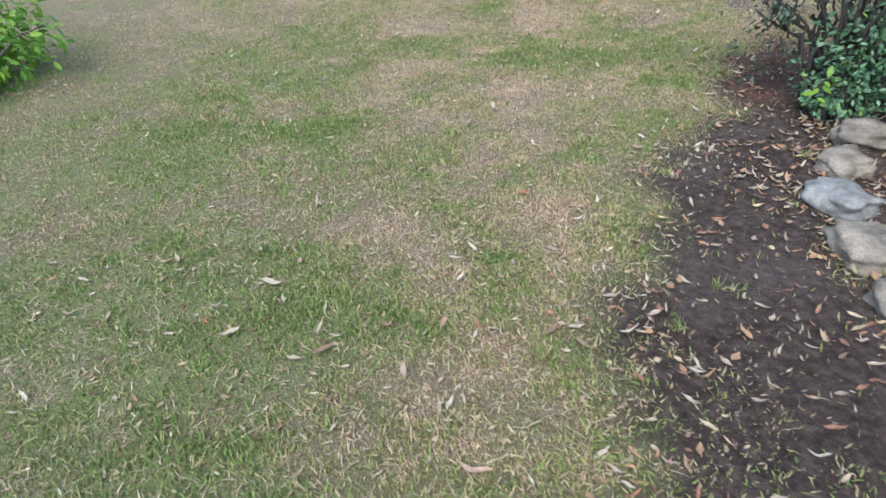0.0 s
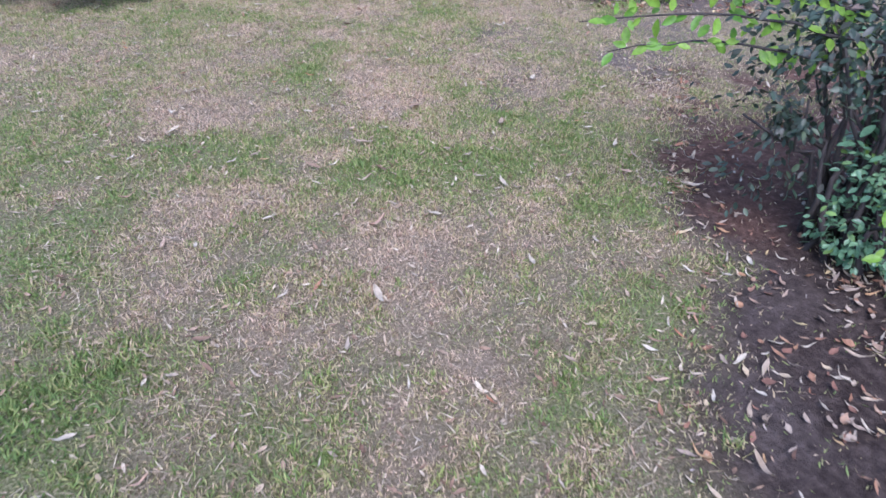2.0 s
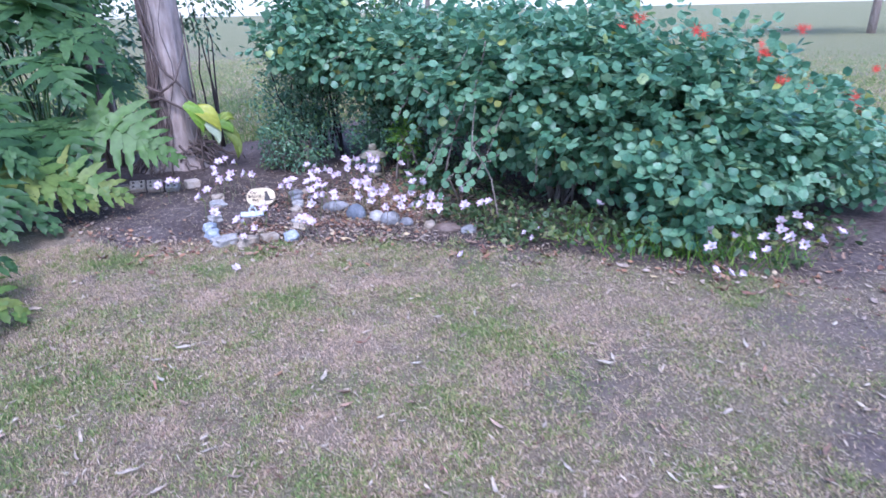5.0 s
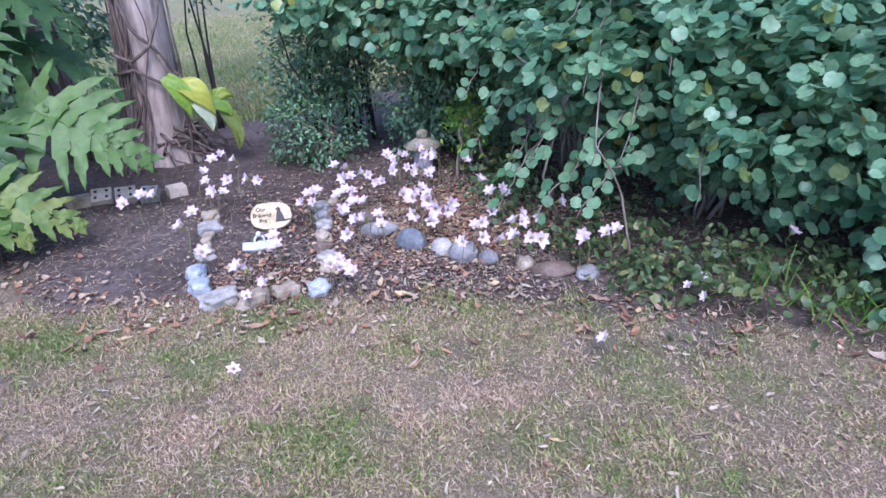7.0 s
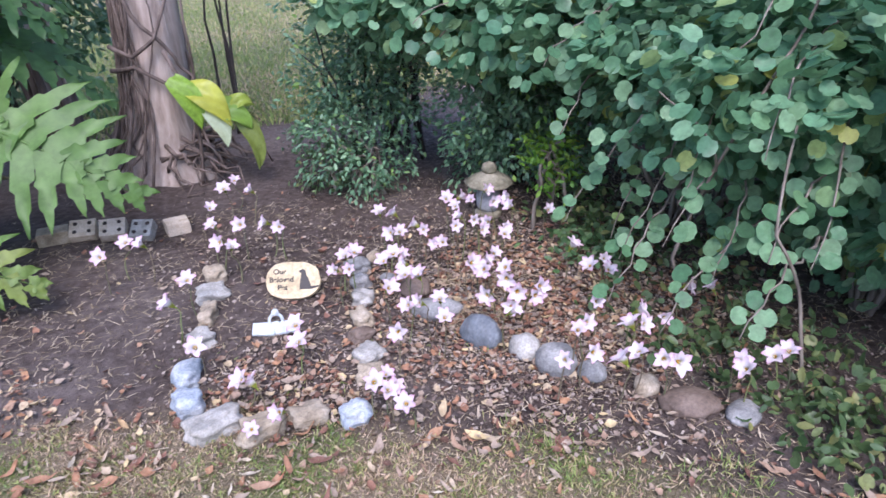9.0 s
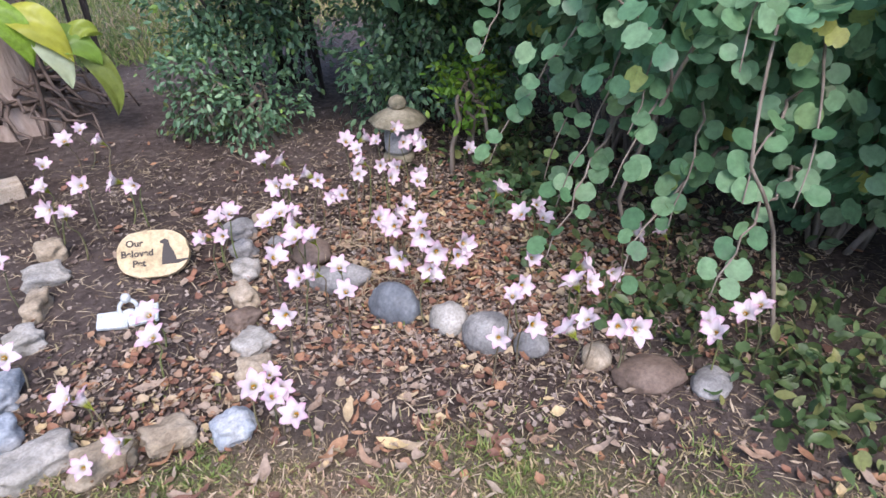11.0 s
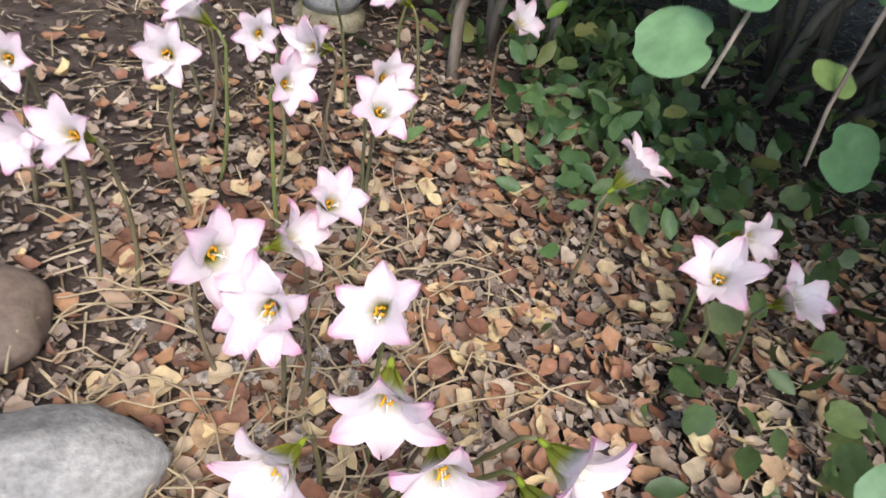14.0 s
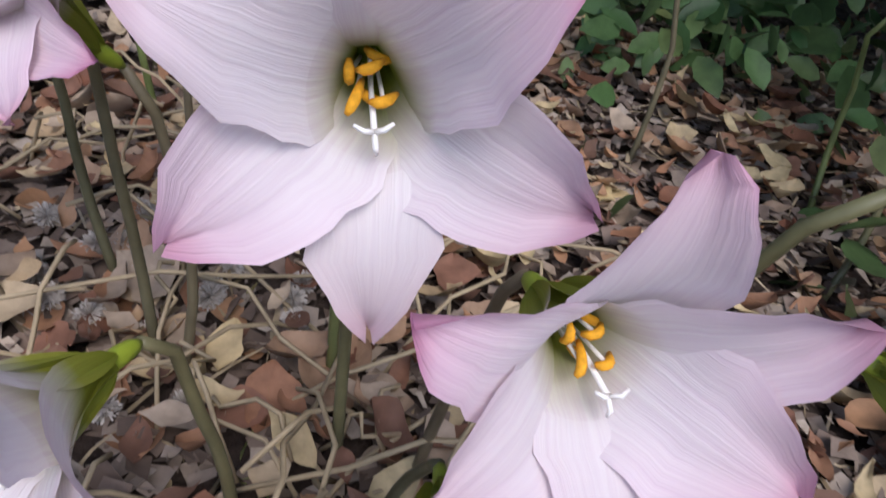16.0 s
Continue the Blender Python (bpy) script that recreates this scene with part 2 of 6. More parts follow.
M_STEM = leafy("lily_stem", [(0.0, (0.11, 0.12, 0.06)), (0.5, (0.17, 0.13, 0.085)), (1.0, (0.15, 0.19, 0.06))], 0.45, 0.0, 40.0, per="object")
M_OVARY = plain("lily_ovary", (0.26, 0.33, 0.03), 0.4, 0.2)
M_ANTHER = plain("lily_anther", (0.78, 0.36, 0.012), 0.8, 0.25, 700)
M_STYLE = plain("lily_style", (0.82, 0.8, 0.76), 0.4, 0.05)
M_TWIG = barky("twig_bark", (0.11, 0.085, 0.065), (0.23, 0.19, 0.15), (0.34, 0.29, 0.24))
M_DARKTWIG = barky("dark_twig", (0.02, 0.016, 0.015), (0.05, 0.04, 0.036), (0.09, 0.075, 0.065))
M_BARK = barky("trunk_bark", (0.25, 0.19, 0.155), (0.41, 0.325, 0.275), (0.54, 0.45, 0.39))
M_ROOT = barky("root_bark", (0.06, 0.042, 0.034), (0.15, 0.11, 0.09), (0.25, 0.19, 0.16))
M_STONE_GREY = rocky("grey_stone", (0.15, 0.145, 0.135), (0.25, 0.24, 0.225), (0.38, 0.365, 0.34))
M_STONE_BLUE = rocky("blue_grey_stone", (0.1, 0.112, 0.125), (0.16, 0.175, 0.19), (0.26, 0.28, 0.295), 9.0, 0.6, 0.3)
M_STONE_MARBLE = rocky("pale_marbled_stone", (0.2, 0.235, 0.27), (0.34, 0.375, 0.41), (0.56, 0.57, 0.57), 13.0, 0.6, 0.4)
M_STONE_TAN = rocky("tan_stone", (0.22, 0.17, 0.115), (0.36, 0.29, 0.2), (0.48, 0.4, 0.3))
M_STONE_BROWN = rocky("brown_stone", (0.1, 0.07, 0.05), (0.17, 0.12, 0.09), (0.24, 0.18, 0.14), 10.0, 0.75, 0.3)
M_STONE_PALE = rocky("pale_stone", (0.24, 0.225, 0.19), (0.37, 0.345, 0.3), (0.5, 0.47, 0.42))
M_CONCRETE = rocky("weathered_concrete", (0.13, 0.12, 0.075), (0.25, 0.22, 0.15), (0.38, 0.34, 0.25), 16.0)
M_LANTERN_BODY = rocky("pale_lantern_body", (0.2, 0.2, 0.2), (0.34, 0.34, 0.34), (0.48, 0.48, 0.47), 18.0)
M_ROCK = rocky("edging_rock", (0.12, 0.1, 0.08), (0.24, 0.2, 0.155), (0.36, 0.3, 0.235), 10.0)
M_SIGN = rocky("sign_stone", (0.44, 0.34, 0.19), (0.57, 0.45, 0.27), (0.67, 0.55, 0.36), 8.0, 0.75, 0.2)
M_INK = plain("sign_paint", (0.03, 0.022, 0.018), 0.6, 0.2)
M_PLAQUE = rocky("plaque_resin", (0.4, 0.44, 0.44), (0.54, 0.58, 0.58), (0.68, 0.7, 0.69), 20.0, 0.5, 0.2)
M_BRICK = rocky("buff_brick", (0.45, 0.34, 0.24), (0.58, 0.47, 0.35), (0.68, 0.57, 0.45), 20.0)
M_DEBRIS = leafy("soil_debris", [(0.0, (0.05, 0.035, 0.025)), (0.4, (0.16, 0.11, 0.08)), (0.75, (0.28, 0.22, 0.18)), (1.0, (0.42, 0.36, 0.3))], 0.85, 0.0, 80.0)
M_CRUMB = leafy("leaf_mould", [(0.0, (0.1, 0.07, 0.055)), (0.35, (0.2, 0.145, 0.115)), (0.7, (0.3, 0.24, 0.195)), (1.0, (0.46, 0.38, 0.31))], 0.85, 0.05, 80.0)
# near-black colour standing in for the shade inside the bricks' core holes
M_HOLE_SHADE = plain("brick_hole_shade", (0.05, 0.035, 0.03), 0.95, 0.3)
M_FLUFF = plain("seed_fluff", (0.55, 0.5, 0.45), 0.95, 0.3)
M_FARWOOD = leafy("far_foliage", [(0.0, (0.05, 0.09, 0.035)), (1.0, (0.12, 0.18, 0.06))], 0.6, 0.2, 2.0)


# ---- shape helpers ----
def part(name, data, material, parent=None, label=""):
    """Links mesh data, or (verts, faces), as one mesh object under parent."""
    if isinstance(data, tuple):
        me = bpy.data.meshes.new(name)
        me.from_pydata([tuple(v) for v in data[0]], [], data[1])
        me.polygons.foreach_set("use_smooth", [True] * len(me.polygons))
        me.update()
        data = me
    if material and not data.materials:
        data.materials.append(material)
    ob = new(name, data)
    if parent:
        ob.parent = parent
    if label:
        ob["label"] = label
    return ob


def thing(name, x, y, z, label, category, group="", kind="", rz=0.0):
    e = new(name)
    e.matrix_basis = pose(x, y, z, 0, 0, rz)
    e.empty_display_size = 0.05
    return tagged(e, label, category, group, kind)


def smooth01(a, b, v):
    u = np.clip((np.asarray(v, float) - a) / (b - a), 0, 1)
    return u * u * (3 - 2 * u)


DICE = np.random.default_rng(77).uniform(-1, 1, (256, 256))


def wave(x, y, k, s):
    """Smooth irregular variation of the plan, about -1 to 1, in patches of about 1 / k metres."""
    total = 0.0
    for octave, amp in ((1.0, 0.75), (2.3, 0.4), (4.9, 0.2)):
        u, v = np.asarray(x, float) * k * octave + 17.3 * s + 40, np.asarray(y, float) * k * octave - 9.1 * s + 40
        i, j = np.floor(u).astype(int), np.floor(v).astype(int)
        a, b = u - i, v - j
        a, b = a * a * (3 - 2 * a), b * b * (3 - 2 * b)
        i0, i1, j0, j1 = i % 256, (i + 1) % 256, j % 256, (j + 1) % 256
        total = total + amp * ((DICE[i0, j0] * (1 - a) + DICE[i1, j0] * a) * (1 - b) + (DICE[i0, j1] * (1 - a) + DICE[i1, j1] * a) * b)
    return total


def gz(x, y):
    """The ground's height."""
    near = smooth01(30, 12, np.hypot(np.asarray(x, float), np.asarray(y, float) - 6))
    return 0.06 * smooth01(8.6, 9.6, y) * near + near * (0.012 * wave(x, y, 1.5, 0.4) + 0.006 * wave(x, y, 6.0, 1.9))


def gzf(x, y):
    return float(gz(x, y))


BED_X = (-9.0, -0.9, -0.4, -0.14, 0.26, 0.55, 0.82, 1.14, 1.5, 1.73, 2.0, 2.5, 3.0, 3.6, 4.6, 9.0)
BED_Y = (10.4, 9.9, 9.5, 9.1, 8.87, 8.72, 8.6, 8.46, 8.36, 8.12, 7.82, 7.38, 6.75, 6.25, 6.1, 6.6)
MUL_Y = (-3.0, 0.4, 0.84, 1.29, 1.69, 2.3, 2.52, 2.67, 2.86, 3.23, 3.7, 3.95, 4.2, 4.6, 4.9, 5.3)
MUL_X = (-0.4, 0.05, 0.19, 0.25, 0.55, 0.67, 0.92, 1.05, 1.32, 1.4, 1.55, 1.88, 2.0, 2.2, 2.35, 4.0)
# patches of the lawn: x, y, radius, strength
LUSH = ((-1.72, 2.7, 0.4, 0.5), (-0.92, 3.12, 0.2, 0.45), (-0.95, 2.32, 0.25, 0.3), (-0.66, 1.3, 0.3, 0.5), (-1.05, 1.15, 0.3, 0.45), (-1.5, 1.4, 0.3, 0.3), (-0.29, 2.0, 0.07, 0.7), (-0.07, 1.6, 0.08, 0.5),
        (0.46, 4.05, 0.28, 0.4), (0.72, 3.85, 0.3, 0.45), (0.21, 4.03, 0.16, 0.5), (-0.47, 4.5, 0.26, 0.5), (-0.09, 3.26, 0.13, 0.5), (0.43, 2.53, 0.13, 0.5), (0.92, 2.76, 0.16, 0.6), (1.1, 3.4, 0.18, 0.5),
        (-0.93, 3.0, 0.25, 0.35), (-1.15, 3.9, 0.35, 0.35), (-0.4, 2.5, 0.16, 0.3), (0.33, 6.0, 0.2, 0.3), (0.14, 5.5, 0.2, 0.35), (1.54, 6.7, 0.22, 0.5), (1.7, 4.62, 0.09, 0.6), (1.18, 4.88, 0.14, 0.4),
        (1.09, 4.4, 0.2, 0.4), (1.23, 3.95, 0.22, 0.5), (0.3, 4.45, 0.25, 0.35), (3.06, 6.35, 0.25, 0.5), (4.39, 5.43, 0.3, 0.4), (-0.63, 7.2, 0.5, 0.3), (-0.24, 8.8, 0.22, 0.6), (0.76, 8.5, 0.13, 0.7),
        (1.57, 8.2, 0.14, 0.6), (1.94, 7.92, 0.12, 0.5), (0.42, 8.28, 0.16, 0.45), (0.66, 7.66, 0.2, 0.4), (1.85, 7.4, 0.16, 0.4), (1.21, 7.95, 0.14, 0.35))
PARCHED = ((-0.52, 1.8, 0.2, 0.5), (-0.34, 1.42, 0.16, 0.45), (-0.2, 1.0, 0.2, 0.45), (-0.55, 4.0, 0.3, 0.45), (0.06, 3.2, 0.28, 0.45), (-1.36, 3.4, 0.2, 0.4), (0.17, 1.85, 0.2, 0.4), (0.16, 3.4, 0.22, 0.3),
           (-0.56, 5.05, 0.28, 0.4), (-0.76, 3.35, 0.25, 0.3), (-0.33, 3.0, 0.22, 0.4), (0.1, 2.63, 0.2, 0.3), (0.02, 4.28, 0.12, 0.4), (0.71, 5.2, 0.35, 0.4), (0.46, 4.82, 0.25, 0.35), (-0.33, 4.85, 0.25, 0.35),
           (0.94, 6.97, 0.3, 0.35), (1.12, 7.65, 0.22, 0.45), (0.37, 7.95, 0.22, 0.35), (0.83, 8.25, 0.14, 0.4), (-0.13, 8.25, 0.2, 0.3))
WORN = ((1.71, 5.98, 0.35, 0.6), (1.64, 5.1, 0.25, 0.5), (2.29, 4.95, 0.3, 0.6), (1.38, 4.98, 0.16, 0.7), (1.23, 4.67, 0.1, 0.8), (3.12, 5.8, 0.4, 0.7), (4.07, 6.1, 0.45, 0.6), (2.56, 5.2, 0.35, 0.6),
        (1.9, 7.64, 0.16, 0.9), (2.24, 7.42, 0.18, 0.9), (1.38, 7.84, 0.1, 0.6), (-0.28, 8.62, 0.18, 0.6), (-0.1, 9.15, 0.2, 0.8), (1.85, 7.45, 0.08, 0.4), (0.0, 4.9, 0.1, 0.2))


def spots(x, y, rows):
    """Irregular patches summed over the plan."""
    x, y = np.asarray(x, float), np.asarray(y, float)
    u, v = x + 0.1 * wave(x, y, 4.0, 6.1) + 0.03 * wave(x, y, 15.0, 3.1), y + 0.1 * wave(x, y, 4.0, 7.7) + 0.03 * wave(x, y, 15.0, 4.4)
    total = np.zeros_like(u)
    for px, py, r, k in rows:
        total += k * np.exp(-np.minimum(((u - px) ** 2 + (v - py) ** 2) / (r * r), 30.0) ** 1.4)
    return total


def in_bed(x, y):
    e = np.interp(x, BED_X, BED_Y) + 0.17 * wave(x, y, 2.6, 0.2)
    return smooth01(-0.22, 0.2, y - e) * smooth01(13.6, 12.4, y + 0.5 * wave(x, y, 0.7, 2.0)) * smooth01(-4.6, -3.2, x) * smooth01(7.5, 6.0, x)


def in_mulch(x, y):
    e = np.interp(y, MUL_Y, MUL_X) + 0.13 * wave(x, y, 3.6, 1.1)
    return smooth01(-0.16, 0.2, x - e) * smooth01(5.2, 4.7, y) * smooth01(4.6, 3.7, x) * smooth01(-1.5, -0.8, y) * (1 - smooth01(3.7, 4.3, y) * np.clip(0.45 - 1.1 * wave(x, y, 2.4, 8.2) - 0.5 * wave(x, y, 7.0, 2.6), 0, 0.9))


def in_red(x, y):
    return in_mulch(x, y) * smooth01(2.75, 3.2, y) * smooth01(0.1, 0.5, 0.62 + 0.5 * wave(x, y, 2.2, 3.0))


def in_bare(x, y):
    a = spots(x, y, WORN)
    a = a * (0.8 + 0.5 * wave(x, y, 5.0, 0.9)) + in_bed(x, y) * np.clip(0.42 + 0.45 * wave(x, y, 1.8, 4.2) + 0.75 * smooth01(11.2, 12.2, y), 0, 0.95) + in_mulch(x, y) * np.clip(0.08 + 0.35 * wave(x, y, 2.2, 2.2), 0, 0.35)
    return np.clip(a, 0, 1)


def dryness(x, y):
    """How dry the turf is, 0 lush to 1 straw."""
    x, y = np.asarray(x, float), np.asarray(y, float)
    d = 0.47 - 0.1 * smooth01(3.0, 1.0, y) + 0.16 * wave(x, y, 1.3, 0.3) + 0.24 * wave(x, y, 3.4, 1.7) + 0.3 * wave(x, y, 14.0, 2.9)
    d = d - 0.72 * spots(x, y, LUSH) + 0.8 * spots(x, y, PARCHED) - 0.24 * smooth01(-0.5, -1.5, x) * smooth01(6.5, 4.0, y) - 0.25 * smooth01(4.5, 6.5, np.abs(x)) + 0.08 * smooth01(2.4, 3.6, y)
    return np.clip(d - 0.45 * smooth01(12.5, 13.6, y), 0, 1)


def soup(name, tv, tf, P, R, S, material, parent=None):
    """Many small leaves of one shape in one mesh. P places (n,3), R turns (n,3,3), S sizes (n,) or (n,3)."""
    tv, tf, P, R = np.asarray(tv, float), np.asarray(tf, int), np.asarray(P, float), np.asarray(R, float)
    S = np.asarray(S, float)
    S = S[:, None] * np.ones(3) if S.ndim == 1 else S
    v = np.einsum("nij,nkj->nki", R, tv[None] * S[:, None, :]) + P[:, None, :]
    k, count = len(tv), len(P)
    f = (tf[None] + (np.arange(count) * k)[:, None, None]).reshape(-1)
    me = bpy.data.meshes.new(name)
    me.vertices.add(count * k)
    me.vertices.foreach_set("co", v.reshape(-1))
    me.loops.add(len(f))
    me.loops.foreach_set("vertex_index", f)
    me.polygons.add(len(f) // 3)
    me.polygons.foreach_set("loop_start", np.arange(0, len(f), 3))
    me.polygons.foreach_set("use_smooth", np.ones(len(f) // 3, bool))
    me.update(calc_edges=True)
    return part(name, me, material, parent)


def turns(n, rng, up=None, spread=1.0, spin=True):
    """n rotations whose z axis leans from `up` (n,3) at random by spread, turned about it at random."""
    z = (np.zeros((n, 3)) + (0, 0, 1)) if up is None else np.array(up, float)
    z = z + rng.normal(0, spread, (n, 3))
    z /= np.linalg.norm(z, axis=1)[:, None] + 1e-9
    a = rng.normal(0, 1, (n, 3))
    x = np.cross(a, z)
    x /= np.linalg.norm(x, axis=1)[:, None] + 1e-9
    y = np.cross(z, x)
    return np.stack([x, y, z], axis=2)


def hang(n, rng, out, droop=0.5):
    """Leaf turns: the blade's length (y) points outward and droops, its face looks up and out."""
    y = np.array(out, float) + rng.normal(0, 0.55, (n, 3))
    y[:, 2] -= droop
    y /= np.linalg.norm(y, axis=1)[:, None] + 1e-9
    z = np.array(out, float) * 0.7 + (0, 0, 0.9) + rng.normal(0, 0.45, (n, 3))
    x = np.cross(y, z)
    x /= np.linalg.norm(x, axis=1)[:, None] + 1e-9
    return np.stack([x, y, np.cross(x, y)], axis=2)


def tube(points, radii, sides=6):
    """A tapered round limb through points."""
    pts = [Vector(p) for p in points]
    verts, faces = [], []
    side = None
    for i, p in enumerate(pts):
        d = (pts[min(i + 1, len(pts) - 1)] - pts[max(i - 1, 0)]).normalized()
        if side is None:
            side = d.orthogonal().normalized()
        side = (side - d * side.dot(d)).normalized()
        up = d.cross(side)
        for k in range(sides):
            a = 2 * math.pi * k / sides
            verts.append(p + (side * math.cos(a) + up * math.sin(a)) * radii[i])
    for i in range(len(pts) - 1):
        for k in range(sides):
            a, b = i * sides + k, i * sides + (k + 1) % sides
            faces.append((a, b, b + sides, a + sides))
    faces.append(tuple(range(sides))[::-1])
    faces.append(tuple(range((len(pts) - 1) * sides, len(pts) * sides)))
    return verts, faces


def joined(pieces):
    verts, faces = [], []
    for v, f in pieces:
        k = len(verts)
        verts += [tuple(p) for p in v]
        faces += [tuple(i + k for i in q) for q in f]
    return verts, faces


def bend(a, b, sag, n, rng=None, wob=0.0):
    """Points from a to b, bowed by the vector sag."""
    a, b, s = Vector(a), Vector(b), Vector(sag)
    out = []
    for i in range(n):
        u = i / (n - 1)
        p = a.lerp(b, u) + s * (4 * u * (1 - u))
        if rng is not None and 0 < i:
            p += Vector(rng.normal(0, wob, 3))
        out.append(p)
    return out


# leaf outlines: base at the origin, tip along y, face along z
ROUND_V = [(0, 0.06, 0), (0, 0.5, -0.05), (0, 0.84, -0.02), (-0.24, -0.02, 0.03), (-0.48, 0.2, 0.07), (-0.52, 0.56, 0.09), (-0.36, 0.86, 0.05), (-0.14, 0.97, 0.01),
           (0.24, -0.02, 0.03), (0.48, 0.2, 0.07), (0.52, 0.56, 0.09), (0.36, 0.86, 0.05), (0.14, 0.97, 0.01)]
ROUND_F = [(0, 4, 3), (0, 1, 4), (1, 5, 4), (1, 6, 5), (1, 2, 6), (2, 7, 6), (0, 8, 9), (0, 9, 1), (1, 9, 10), (1, 10, 11), (1, 11, 2), (2, 11, 12)]
OVAL_V = [(0, 0, 0), (0, 0.35, -0.05), (0, 0.7, -0.05), (0, 1, -0.12), (-0.17, 0.18, 0.03), (-0.26, 0.5, 0.04), (-0.15, 0.82, -0.02), (0.17, 0.18, 0.03), (0.26, 0.5, 0.04), (0.15, 0.82, -0.02)]
OVAL_F = [(0, 1, 4), (1, 5, 4), (1, 2, 5), (2, 6, 5), (2, 3, 6), (0, 7, 1), (1, 7, 8), (1, 8, 2), (2, 8, 9), (2, 9, 3)]
BLADE_V = [(-0.5, 0, 0), (0.5, 0, 0), (0.32, 0.12, 0.62), (-0.32, 0.12, 0.62), (0.0, 0.42, 1.0)]
THIN_V = [(-0.5, 0, 0), (0.5, 0, 0), (0.3, 0.15, 0.62), (-0.05, 0.5, 1.0)]
THIN_F = [(0, 1, 2), (0, 2, 3)]
BLADE_F = [(0, 1, 2), (0, 2, 3), (3, 2, 4)]


def curled(width, curl, twist, lobed=0.0, seed=0):
    """A dry leaf, length 1 along y, pointed, crumpled, curled across and along."""
    v, f = [], []
    rows = 7
    for i in range(rows + 1):
        u = i / rows
        w = width * (math.sin(math.pi * min(0.985, 0.02 + 0.98 * u ** 0.85)) ** 0.95) * (1 + lobed * math.sin(11 * u + seed))
        lift = curl * (u - 0.45) ** 2 * 1.5
        for s in (-1, 0, 1):
            a = twist * (u - 0.5)
            k = 1 + 0.22 * math.sin(5.3 * u + 2.1 * s + 1.7 * seed)
            x, z = s * w * k + 0.05 * math.sin(3 * u + seed), abs(s) * w * curl * k + 0.035 * math.sin(8.1 * u + 3.3 * s + seed)
            v.append((x * math.cos(a) - z * math.sin(a), u - 0.5, lift + x * math.sin(a) + z * math.cos(a)))
    for i in range(rows):
        for s in range(2):
            a = i * 3 + s
            f += [(a, a + 1, a + 4), (a, a + 4, a + 3)]
    return v, f


DRY = [curled(0.22, 0.5, 0.5, 0.1, 1), curled(0.3, 0.35, -0.4, 0.06, 2), curled(0.17, 0.8, 0.9, 0.1, 3), curled(0.38, 0.25, 0.2, 0.2, 4), curled(0.27, 1.1, -0.7, 0.05, 5), curled(0.42, 0.45, 0.35, 0.12, 6)]
GUM = [curled(0.1, 0.5, 0.8, 0, 1), curled(0.13, 0.35, -0.5, 0, 2), curled(0.085, 0.8, 0.4, 0, 3)]


# ---- ground ----
def build_ground():
    far = [16, 20, 26, 36, 52, 80, 130, 220, 400, 800]
    xs = np.array([-v for v in far[::-1]] + list(np.arange(-15.5, -3.9, 0.4)) + list(np.arange(-3.8, 5.4, 0.05)) + list(np.arange(5.7, 15.8, 0.4)) + far, float)
    ys = np.array([-v for v in far[::-1]] + list(np.arange(-15.5, -1.0, 0.4)) + list(np.arange(-0.8, 12.6, 0.05)) + list(np.arange(12.8, 15.8, 0.3)) + far, float)
    X, Y = np.meshgrid(xs, ys)
    Z = gz(X, Y)
    nx, ny = len(xs), len(ys)
    a = (np.arange(ny - 1)[:, None] * nx + np.arange(nx - 1)[None]).reshape(-1)
    quads = np.stack([a, a + 1, a + 1 + nx, a + nx], axis=1)
    me = bpy.data.meshes.new("ground")
    me.vertices.add(nx * ny)
    me.vertices.foreach_set("co", np.stack([X, Y, Z], axis=2).reshape(-1))
    me.loops.add(quads.size)
    me.loops.foreach_set("vertex_index", quads.reshape(-1))
    me.polygons.add(len(quads))
    me.polygons.foreach_set("loop_start", np.arange(0, quads.size, 4))
    me.polygons.foreach_set("use_smooth", np.ones(len(quads), bool))
    me.update(calc_edges=True)
    col = me.color_attributes.new("zone", "FLOAT_COLOR", "POINT")
    soil = np.maximum(in_bed(X, Y), in_mulch(X, Y))
    z = np.stack([soil, in_red(X, Y), in_bare(X, Y), dryness(X, Y)], axis=2)
    col.data.foreach_set("color", z.reshape(-1))
    return tagged(part("ground", me, M_GROUND), "patchy half-dry lawn running into dark garden-bed soil", "ground", kind="structure")


ground = build_ground()


